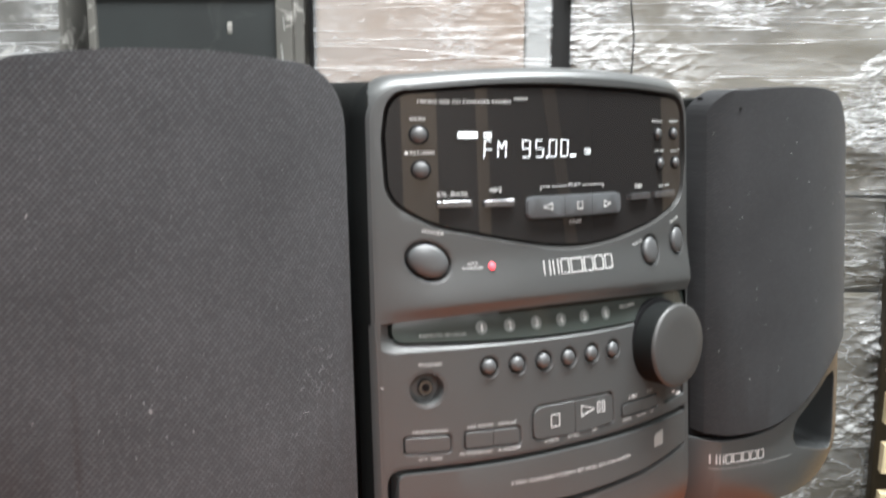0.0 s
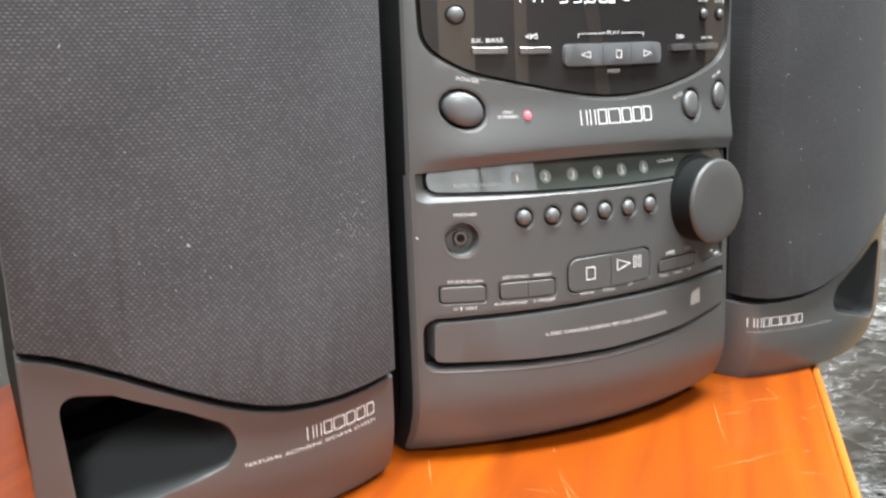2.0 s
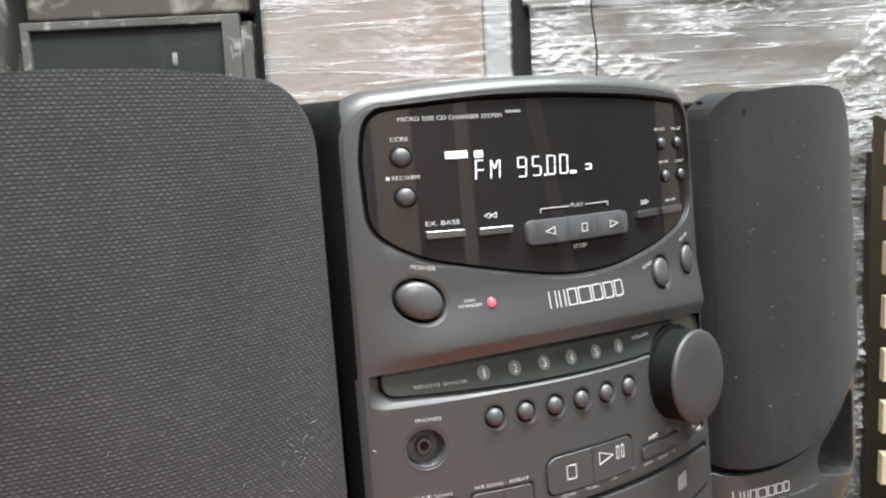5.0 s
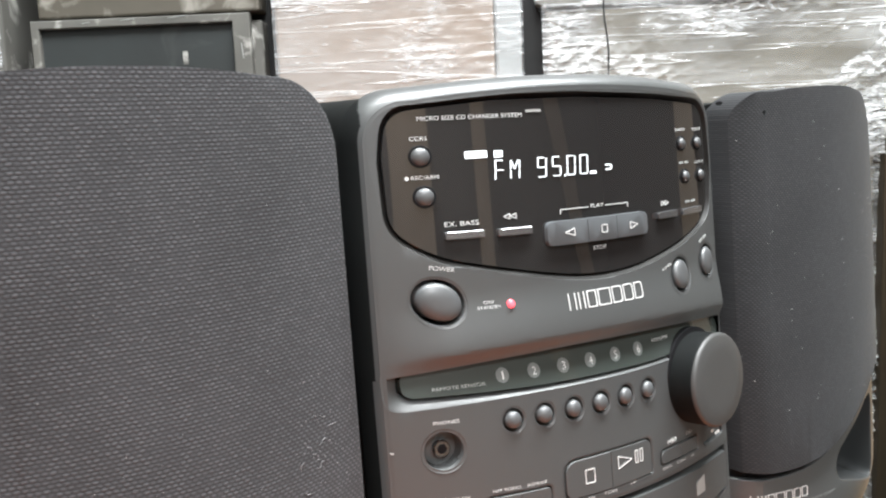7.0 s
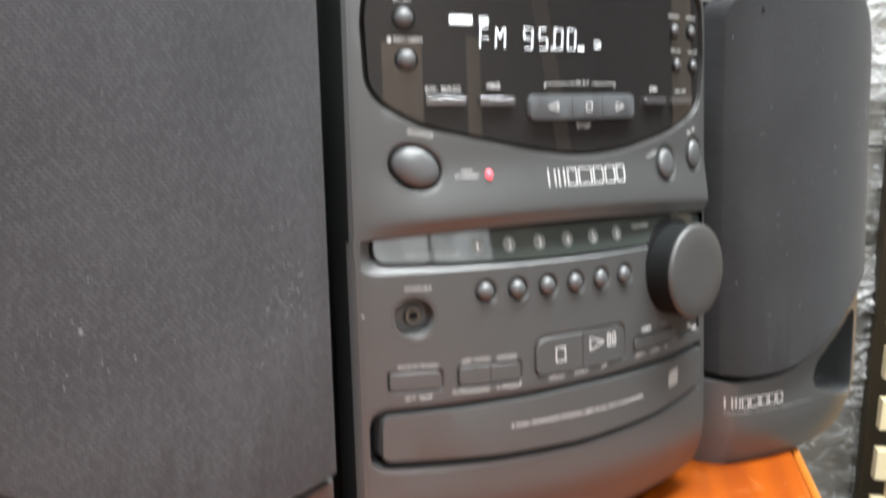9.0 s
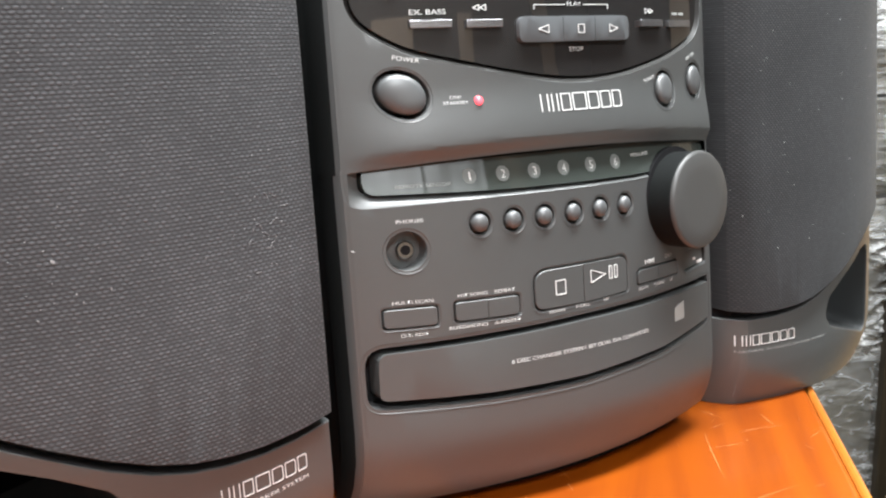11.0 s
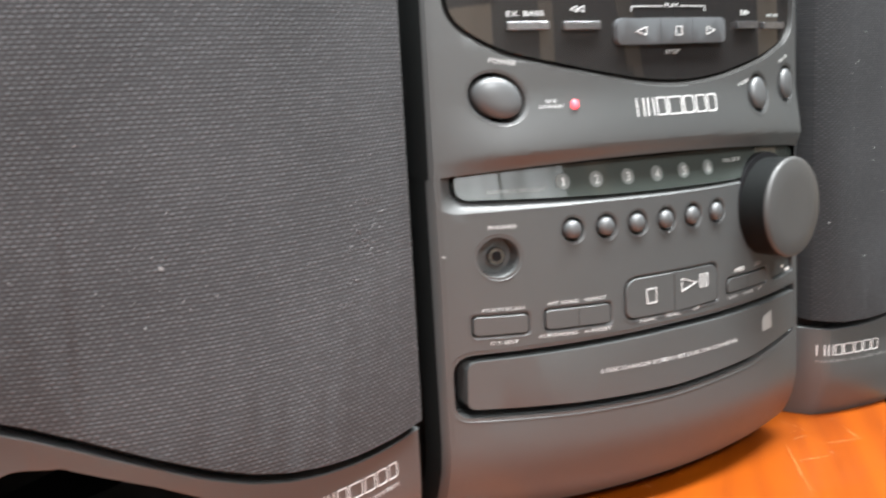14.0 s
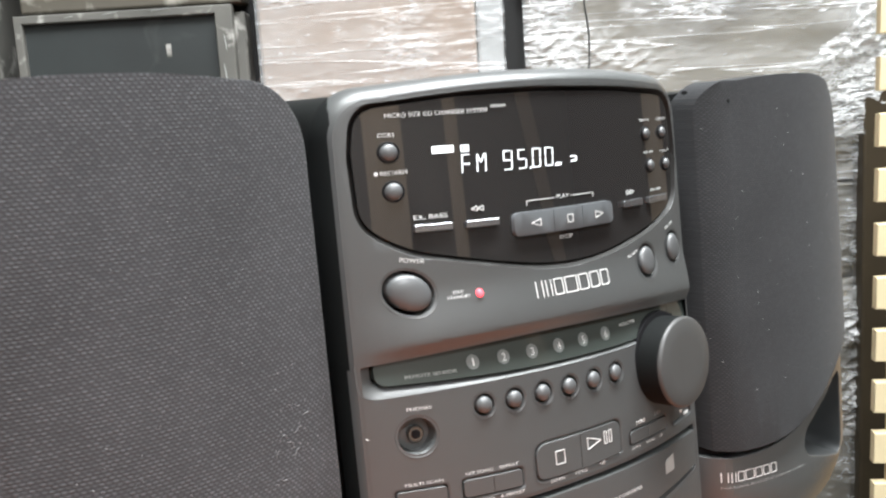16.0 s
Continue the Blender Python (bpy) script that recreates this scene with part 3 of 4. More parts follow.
strip_hole = rounded([(-0.0825, 0.1385, 0.005), (-0.030, 0.1372, 0.02), (0.030, 0.1368, 0.02), (0.0845, 0.1378, 0.003), (0.0845, 0.1470, 0.003),
                      (0.030, 0.1502, 0.03), (-0.027, 0.1500, 0.03), (-0.0820, 0.1482, 0.004)], 5)
STRIP_C = (0.001, 0.1435)
strip = [(STRIP_C[0] + (x - STRIP_C[0]) * 0.988, STRIP_C[1] + (z - STRIP_C[1]) * 0.94) for x, z in strip_hole]
tray_hole = rounded([(-0.0862, 0.0605, 0.006), (-0.040, 0.0592, 0.02), (0.000, 0.0590, 0.03), (0.045, 0.0610, 0.02), (0.0815, 0.0655, 0.002), (0.0825, 0.0868, 0.002),
                     (0.0, 0.0862, 0.03), (-0.0862, 0.0835, 0.008)], 5)
tray_face = rounded([(-0.0822, 0.0640, 0.003), (-0.040, 0.0625, 0.02), (0.000, 0.0621, 0.03), (0.045, 0.0639, 0.02), (0.0812, 0.0680, 0.001), (0.0815, 0.0838, 0.001),
                     (0.0, 0.0838, 0.03), (-0.0815, 0.0812, 0.004)], 5)
SIX = [(-0.0415 + 0.01318 * i, 0.1262) for i in range(6)]
JACK = (-0.0686, 0.1183)
low_keys = [rounded([(-0.0792, 0.0900, 0.0018), (-0.0590, 0.0900, 0.0018), (-0.0590, 0.0980, 0.0018), (-0.0792, 0.0980, 0.0018)], 4),
            rounded([(-0.0537, 0.0902, 0.0018), (-0.0275, 0.0902, 0.0018), (-0.0275, 0.0985, 0.0018), (-0.0537, 0.0985, 0.0018)], 4),
            rounded([(-0.0219, 0.0900, 0.004), (0.0243, 0.0910, 0.0015), (0.0243, 0.1065, 0.004), (-0.0219, 0.1062, 0.006)], 5),
            rounded([(0.0296, 0.0922, 0.0015), (0.0570, 0.0922, 0.001), (0.0570, 0.0990, 0.0015), (0.0296, 0.0990, 0.003)], 4),
            rounded([(0.0627, 0.0915, 0.0015), (0.0808, 0.0925, 0.0015), (0.0808, 0.1010, 0.002), (0.0627, 0.1005, 0.002)], 4)]
holes = [tray_hole, disc(*JACK, 0.0072)] + [disc(x, z, 0.0043, 0.0045, 24) for x, z in SIX] + low_keys
part("lower_fascia", panel(lower, holes, 0.012, 0.0013, 3, 0.0055, front, 0.0, [0.022 + 0.004 * i for i in range(8)]), CASE, unit, smooth=True, sharp=12)
for outline, r in [(tray_hole, 0.0014), (disc(*JACK, 0.0072), 0.0012)] + [(disc(x, z, 0.0043, 0.0045, 24), 0.0009) for x, z in SIX] + [(q, 0.0007) for q in low_keys]:
    part("opening_lip", lip(outline, front, r), CASE, unit, smooth=True, sharp=60)
for outline in (disc(*POWER[:4], 28, POWER[4]), disc(*TUNER[:4]), disc(*SOURCE[:4])):
    part("opening_lip", lip(outline, upper_front, 0.0011), CASE, unit, smooth=True, sharp=60)
part("inner_liner", panel([(XL + 0.003, 0.030), (XR - 0.003, 0.036), (XR - 0.003, 0.240), (XL + 0.003, 0.240)], (), 0.006, 0, 1, 0.0055, front, -0.0068), DARK, unit)
cab = panel(rounded([(-0.0895, 0.016, 0.004), (0.0865, 0.020, 0.004), (0.0875, 0.2495, 0.016), (-0.0895, 0.2490, 0.016)], 6), (), 0.236, 0.0, 1, 0.0055, None, 0.0)
for v in cab.verts:
    if v.co.y < 0.1:
        v.co.y += front(v.co.x, v.co.z) + 0.0125
    else:
        v.co.y = 0.250
part("cabinet", cab, BODYMAT, unit, smooth=True)
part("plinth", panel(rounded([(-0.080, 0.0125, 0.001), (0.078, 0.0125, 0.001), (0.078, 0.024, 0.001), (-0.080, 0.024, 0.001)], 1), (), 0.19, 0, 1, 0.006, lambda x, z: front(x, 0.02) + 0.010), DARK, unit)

# display
pane_edge = [p for i, p in enumerate(pane) if math.dist(p, pane[i - 1]) > 0.0012]
glass = part("display_window", panel(pane_edge, (), 0.004, 0.0004, 1, 0.0025, upper_front, -0.0012), GLASS, unit, "glossy smoked black pane", smooth=True, sharp=9)
GO = -0.0009
bm = bmesh.new()
ring_a, ring_b = [], []
for (x, z), (u, w) in zip(window_rim, pane):
    ring_a.append(bm.verts.new((x, upper_front(x, z) + 0.0002, z)))
    ring_b.append(bm.verts.new((u, upper_front(u, w) + 0.0030, w)))
for i in range(len(ring_a)):
    bm.faces.new((ring_a[i - 1], ring_a[i], ring_b[i], ring_b[i - 1]))
part("window_recess", bm, RECESS, unit, "sloping dark recess round the pane", smooth=True)


def on_pane(x, z):
    return upper_front(x, z)


def segments(kind, x, z, w, h):
    """Straight strokes of one lit character in a cell with its corner at (x, z)."""
    m = z + h / 2
    g = 0.00022
    lean = 0.00022
    seg = {"a": (x + g, z + h, x + w - g, z + h), "g": (x + g, m, x + w - g, m), "d": (x + g, z, x + w - g, z),
           "f": (x + lean, m + g, x + 2 * lean, z + h - g), "b": (x + w + lean, m + g, x + w + 2 * lean, z + h - g),
           "e": (x, z + g, x + lean, m - g), "c": (x + w, z + g, x + w + lean, m - g),
           "h": (x + g + lean, z + h - g, x + w / 2, m + g), "i": (x + w - g, z + h - g, x + w / 2, m + g), "j": (x + w / 2, m, x + w / 2, z + g)}
    return [seg[k] for k in kind]


for kind, x in (("afge", -0.0405), ("febchi", -0.0343), ("abfgcd", -0.0228), ("afgcd", -0.0162), ("abcdef", -0.0094), ("abcdef", -0.0032)):
    for row in segments(kind, x, 0.2165, 0.0036, 0.0072):
        part("lit_segment", strokes([row], 0.00036, on_pane, GO), GLOW, glass)
part("lit_point", strokes([(-0.0108, 0.2164, -0.0101, 0.2164)], 0.0008, on_pane, GO), GLOW, glass)
part("lit_unit_mark", strokes([(0.0018, 0.2167, 0.0048, 0.2167)], 0.0011, on_pane, GO), GLOW, glass)
part("lit_bar", strokes([(-0.0517, 0.2263, -0.0432, 0.2263)], 0.0026, on_pane, GO), GLOW, glass)
part("lit_stereo_mark", strokes([(-0.0402, 0.2250, -0.0372, 0.2250), (-0.0402, 0.2272, -0.0372, 0.2272), (-0.0402, 0.2250, -0.0402, 0.2272), (-0.0372, 0.2250, -0.0372, 0.2272), (-0.0391, 0.2255, -0.0391, 0.2267), (-0.0382, 0.2255, -0.0382, 0.2267)], 0.00035, on_pane, GO), GLOW, glass)
part("lit_loop_mark", strokes([(0.0100, 0.2192, 0.0126, 0.2192), (0.0100, 0.2174, 0.0126, 0.2174), (0.0126, 0.2192, 0.0132, 0.2183), (0.0132, 0.2183, 0.0126, 0.2174)], 0.0005, on_pane, GO), GLOW, glass)
word("MICRO SIZE CD CHANGER SYSTEM", -0.0480, 0.2402, 0.0015, 0.0400, PRINT, glass, on_pane, GO)
part("model_mark", strokes([(-0.0262, 0.2415, -0.0196, 0.2415)], 0.0010, on_pane, GO), FADED, glass)
word("CCRS", -0.0682, 0.2331, 0.0014, 0.0062, PRINT, glass, on_pane, GO)
word("REC/ARM", -0.0668, 0.2190, 0.0015, 0.0098, PRINT, glass, on_pane, GO)
part("record_dot", panel(disc(-0.0732, 0.2189, 0.00075, None, 12), (), 0.0002, 0, 1, 0, on_pane, GO), PRINT, glass)
word("EX. BASS", -0.0548, 0.2015, 0.0017, 0.0128, PRINT, glass, on_pane, GO)
word("PLAY", 0.0040, 0.2037, 0.0015, 0.0066, PRINT, glass, on_pane, GO)
word("STOP", 0.0040, 0.1872, 0.0015, 0.0068, PRINT, glass, on_pane, GO)
part("play_bracket", strokes([(-0.0140, 0.2017, -0.0140, 0.2034), (-0.0140, 0.2034, -0.0002, 0.2034), (0.0083, 0.2034, 0.0208, 0.2034), (0.0208, 0.2034, 0.0208, 0.2017)], 0.00028, on_pane, GO), PRINT, glass)


def arrow(x, z, w, h, way=1):
    a, b = (x, x + w) if way > 0 else (x + w, x)
    return [(a, z - h / 2, a, z + h / 2), (a, z - h / 2, b, z), (a, z + h / 2, b, z)]


part("rewind_mark", strokes(arrow(-0.0384, 0.2027, 0.0024, 0.0019, -1) + arrow(-0.0358, 0.2027, 0.0024, 0.0019, -1), 0.00028, on_pane, GO), PRINT, glass)
part("forward_mark", strokes(arrow(0.0425, 0.2010, 0.0024, 0.0019) + arrow(0.0451, 0.2010, 0.0024, 0.0019), 0.00028, on_pane, GO), PRINT, glass)
for t, x, z, w in (("REVERSE", 0.0600, 0.2312, 0.0080), ("TIMER SET", 0.0742, 0.2310, 0.0088), ("CLOCK SET", 0.0758, 0.2166, 0.0088)):
    word(t, x, z, 0.0012, w, PRINT, glass, on_pane, GO)
for x, z, w in ((0.0615, 0.2170, 0.0076), (0.0652, 0.2000, 0.0088)):
    part("small_print", strokes([(x - w / 2, z, x - w * 0.06, z), (x + w * 0.06, z, x + w / 2, z)], 0.0010, on_pane, GO), FADED, glass)
for x, z, r in ((-0.0680, 0.2266, 0.0033), (-0.0676, 0.2120, 0.0033), (0.0602, 0.2253, 0.0024), (0.0742, 0.2251, 0.0024), (0.0620, 0.2111, 0.0024), (0.0758, 0.2108, 0.0024)):
    b = part("round_button", dome(x, z, r, r, 0.0020, on_pane, GO, 0, 0.001), DOMEMAT, glass, "domed grey push button", smooth=True)
    part("rim", panel(disc(x, z, r + 0.0008, None, 24), [disc(x, z, r + 0.0001, None, 24)], 0.0006, 0.0001, 1, 0, on_pane, GO + 0.0004), DARK, b)
for x0, x1, z in ((-0.0618, -0.0472, 0.1974), (-0.0417, -0.0280, 0.1971), (0.0383, 0.0520, 0.1963), (0.0565, 0.0728, 0.1960)):
    q = rounded([(x0, z - 0.0013, 0.0003), (x1, z - 0.0013, 0.0003), (x1, z + 0.0013, 0.0003), (x0, z + 0.0013, 0.0003)], 2)
    part("slim_key", panel(q, (), 0.003, 0.0010, 1, 0.004, on_pane, GO + 0.0016), SILVER, glass, "slim silver key")
for x0, x1 in ((-0.0217, -0.0030), (-0.0027, 0.0122), (0.0125, 0.0302)):
    q = rounded([(x0, 0.1901, 0.0024 if x0 < -0.01 else 0.0002), (x1, 0.1900, 0.0024 if x1 > 0.02 else 0.0002), (x1, 0.1992, 0.003 if x1 > 0.02 else 0.0002), (x0, 0.1993, 0.003 if x0 < -0.01 else 0.0002)], 4)
    k = part("transport_key", panel(q, (), 0.003, 0.0006, 2, 0.004, on_pane, GO + 0.0018), KEYMAT, glass, "grey transport key", smooth=True)
    cx = (x0 + x1) / 2 + 0.0006
    if x0 < -0.01:
        rows = arrow(cx - 0.0022, 0.1947, 0.0044, 0.0028, -1)
    elif x1 > 0.02:
        rows = arrow(cx - 0.0024, 0.1945, 0.0044, 0.0028)
    else:
        rows = [(cx - 0.0014, 0.1931, cx - 0.0014, 0.1961), (cx + 0.0014, 0.1931, cx + 0.0014, 0.1961), (cx - 0.0014, 0.1931, cx + 0.0014, 0.1931), (cx - 0.0014, 0.1961, cx + 0.0014, 0.1961)]
    part("key_symbol", strokes(rows, 0.0003, on_pane, GO + 0.0021), PRINT, k)

# upper fascia controls
part("power_button", dome(POWER[0] + 0.0003, POWER[1], 0.0085, 0.0068, 0.0030, upper_front, -0.0006, POWER[4], 0.006), DOMEMAT, unit, "oval grey power button", smooth=True)
part("tuner_button", dome(TUNER[0] + 0.0003, TUNER[1], 0.0054, 0.0062, 0.0026, upper_front, -0.0004, 0, 0.006), DOMEMAT, unit, "oval grey source button", smooth=True)
part("source_button", dome(SOURCE[0] + 0.0003, SOURCE[1], 0.0051, 0.0062, 0.0026, upper_front, -0.0004, 0, 0.006), DOMEMAT, unit, "oval grey source button", smooth=True)
UO = 0.00022
word("POWER", -0.0640, 0.1856, 0.0016, 0.0092, PRINT, unit, upper_front, UO, -0.16)
word("ON/", -0.0478, 0.1718, 0.0011, 0.0042, PRINT, unit, upper_front, UO)
word("STANDBY", -0.0478, 0.1699, 0.0011, 0.0092, PRINT, unit, upper_front, UO)
part("standby_lamp", dome(-0.0393, 0.1703, 0.0015, 0.0017, 0.0012, upper_front, 0.0, 0, 0.001, 16, 4), RED, unit, "lit red standby lamp", smooth=True)
badge(-0.0150, 0.0240, 0.1648, 0.1712, PRINT, unit, upper_front, UO)
word("TUNER", 0.0420, 0.1745, 0.0013, 0.0072, PRINT, unit, upper_front, UO, 0.28)
part("small_print", strokes([(0.0690, 0.1814, 0.0722, 0.1824), (0.0730, 0.1827, 0.0760, 0.1838)], 0.0011, upper_front, UO), FADED, unit)

# remote strip


def strip_face(x, z):
    return front(x, z) + 0.22 * (z - 0.1435)


bandp = part("remote_window", panel(strip, (), 0.004, 0, 1, 0.002, strip_face, -0.0019), STRIP, unit, "narrow smoked glossy strip", smooth=True, sharp=9)
SO = -0.0017
word("REMOTE SENSOR", -0.0605, 0.1412, 0.0012, 0.0200, FADED, bandp, strip_face, SO)
word("VOLUME", 0.0362, 0.1448, 0.0013, 0.0108, PRINT, bandp, strip_face, SO)
for i in range(6):
    x = -0.0435 + 0.01306 * i
    d = part("number_disc", panel(disc(x, 0.1433, 0.00262, 0.0028, 24), (), 0.0002, 0, 1, 0, strip_face, SO), DISC, bandp, "pale round disc number mark")
    word(str(i + 1), x, 0.1433, 0.0030, 0.0007 if i == 0 else 0.0016, PRINT, d, strip_face, SO + 0.00025)
for x, z in SIX:
    part("disc_button", dome(x, z, 0.0032, 0.0034, 0.0024, front, -0.0004, 0, 0.006, 20), DOMEMAT, unit, "small domed grey disc button", smooth=True)

# volume knob
KX, KZ = 0.0564, 0.1236
ky = front(KX, KZ)
knob = part("volume_knob", lathe([(0.0192, 0.0157), (0.0201, 0.0158), (0.0202, 0.0162), (0.0200, 0.0168), (0.0195, 0.0174), (0.0188, 0.0177), (0.0120, 0.0178)], (KX, ky + 0.0050, KZ), (0.20, -0.977, 0.075), 64), KNOBMAT, unit, "large round grey volume knob", smooth=True)
part("skirt", lathe([(0.0196, -0.002), (0.0199, 0.006), (0.0200, 0.0157), (0.0192, 0.0159)], (KX, ky + 0.0050, KZ), (0.20, -0.977, 0.075), 64), BODYMAT, knob, "black ring round the knob", smooth=True)
part("knob_collar", lathe([(0.0194, -0.004), (0.0194, 0.0001), (0.0190, 0.0002)], (KX + 0.0004, ky - 0.0002, KZ + 0.0032), (0.20, -0.977, 0.075), 48), DARK, unit, "black recess collar", smooth=True)

# phones socket
jy = front(*JACK)
ax = (-0.28, -0.955, 0.07)
sock = part("phones_socket", join(lathe([(0.0070, -0.0072), (0.0070, -0.0060), (0.0052, -0.0058)], (*(JACK[0], jy), JACK[1]), ax, 36)), CASE, unit, "round recessed headphone socket", smooth=True)
part("ring", lathe([(0.0033, -0.0060), (0.0033, -0.0034), (0.0029, -0.0030), (0.0019, -0.0030)], (JACK[0], jy, JACK[1]), ax, 28), CHROME, sock, "worn steel ring", smooth=True)
part("hole", lathe([(0.0018, -0.0032), (0.0018, -0.00285)], (JACK[0], jy, JACK[1]), ax, 20), DARK, sock)
word("PHONES", -0.0670, 0.1290, 0.0013, 0.0094, PRINT, unit, front, UO)


def key(outline, parent, shrink=0.0007, lift=0.0004, label="flat charcoal key"):
    cx = (min(p[0] for p in outline) + max(p[0] for p in outline)) / 2
    cz = (min(p[1] for p in outline) + max(p[1] for p in outline)) / 2
    hx, hz = max(p[0] for p in outline) - cx, max(p[1] for p in outline) - cz
    q = [(cx + (x - cx) * (1 - shrink / hx), cz + (z - cz) * (1 - shrink / hz)) for x, z in outline]
    return part("key", panel(q, (), 0.005, 0.0007, 1, 0.004, front, lift), CASE, parent, label, smooth=True, sharp=12)


def split(outline, at):
    """The two halves of an outline left and right of x = at."""
    left = [p for p in outline if p[0] < at - 0.0002]
    right = [p for p in outline if p[0] > at + 0.0002]
    z0, z1 = min(p[1] for p in outline), max(p[1] for p in outline)
    left = sorted_ring(left + [(at - 0.0001, z0), (at - 0.0001, z1)])
    right = sorted_ring(right + [(at + 0.0001, z0), (at + 0.0001, z1)])
    return left, right


def sorted_ring(pts):
    cx, cz = sum(p[0] for p in pts) / len(pts), sum(p[1] for p in pts) / len(pts)
    return sorted(pts, key=lambda p: math.atan2(p[1] - cz, p[0] - cx))


def shrunk(outline, d):
    x0, x1 = min(p[0] for p in outline), max(p[0] for p in outline)
    z0, z1 = min(p[1] for p in outline), max(p[1] for p in outline)
    cx, cz = (x0 + x1) / 2, (z0 + z1) / 2
    return [(cx + (x - cx) * (1 - 2 * d / (x1 - x0)), cz + (z - cz) * (1 - 2 * d / (z1 - z0))) for x, z in outline]


key(low_keys[0], unit)
for outline, at in ((low_keys[1], -0.0407), (low_keys[2], 0.0010), (low_keys[3], 0.0432)):
    for half in split(shrunk(outline, 0.0007), at):
        part("key", panel(half, (), 0.005, 0.0006, 1, 0.004, front, 0.0004), CASE, unit, "flat charcoal key", smooth=True, sharp=12)
key(low_keys[4], unit, 0.0008, -0.0012)
KO = 0.0006
part("stop_mark", strokes([(-0.0122, 0.0956, -0.0122, 0.1010), (-0.0078, 0.0956, -0.0078, 0.1010), (-0.0122, 0.0956, -0.0078, 0.0956), (-0.0122, 0.1010, -0.0078, 0.1010)], 0.0003, front, KO), PRINT, unit)
part("play_mark", strokes(arrow(0.0045, 0.1003, 0.0075, 0.0050), 0.0003, front, KO), PRINT, unit)
part("pause_mark", strokes([(a + dx, 0.0980, a + dx, 0.1030) for a in (0.0140, 0.0168) for dx in (0, 0.0014)] + [(a, z, a + 0.0014, z) for a in (0.0140, 0.0168) for z in (0.0980, 0.1030)], 0.0003, front, KO), PRINT, unit)
part("skip_mark", strokes(arrow(0.0360, 0.1010, 0.0022, 0.0018, -1) + arrow(0.0384, 0.1010, 0.0022, 0.0018, -1) + [(0.0352, 0.1001, 0.0352, 0.1019)], 0.00025, front, UO), PRINT, unit)
part("skip_mark", strokes(arrow(0.0486, 0.1014, 0.0022, 0.0018) + arrow(0.0510, 0.1014, 0.0022, 0.0018), 0.00025, front, UO), FADED, unit)
for t, x, z, w in (("MULTI SCAN", -0.0680, 0.0997, 0.0144), ("O.T. EDIT", -0.0682, 0.0876, 0.0098), ("HIT SONG", -0.0462, 0.1003, 0.0112), ("REPEAT", -0.0337, 0.1003, 0.0082),
                   ("AUTO/MONO", -0.0486, 0.0886, 0.0148), ("A-PRESET", -0.0332, 0.0886, 0.0108), ("DOWN", -0.0120, 0.0893, 0.0068), ("P.CALL", 0.0002, 0.0896, 0.0066), ("UP", 0.0122, 0.0902, 0.0030),
                   ("DOWN", 0.0335, 0.0908, 0.0058), ("TUNING", 0.0435, 0.0908, 0.0070), ("UP", 0.0520, 0.0908, 0.0024)):
    word(t, x, z, 0.0012, w, PRINT, unit, front, UO)
part("small_print", strokes([(0.0690, 0.0964, 0.0712, 0.0964), (0.0724, 0.0945, 0.0768, 0.0945)], 0.0012, front, KO), PRINT, unit)

# disc drawer
drawer = part("disc_drawer", panel(tray_face, (), 0.008, 0.0012, 3, 0.0045, front, 0.0008), CASE, unit, "wide curved charcoal disc drawer door", smooth=True, sharp=12)
word("6 DISC CHANGER SYSTEM/1 BIT DUAL D/A CONVERTER", 0.0008, 0.0730, 0.0015, 0.0678, PRINT, drawer, front, 0.0010)
part("disc_badge", panel(rounded([(0.0528, 0.0724, 0.0001), (0.0598, 0.0727, 0.0001), (0.0598, 0.0800, 0.0001), (0.0528, 0.0785, 0.002)], 2), (), 0.0002, 0, 1, 0, front, 0.0010), FADED, drawer, "pale square disc emblem")
part("chip", panel(disc(-0.0868, 0.1195, 0.0007, 0.0002, 10, -0.4), (), 0.0003, 0, 1, 0, front, 0.0002), PRINT, unit, "pale chip in the edge")

# ---------------------------------------------------------------- loudspeakers


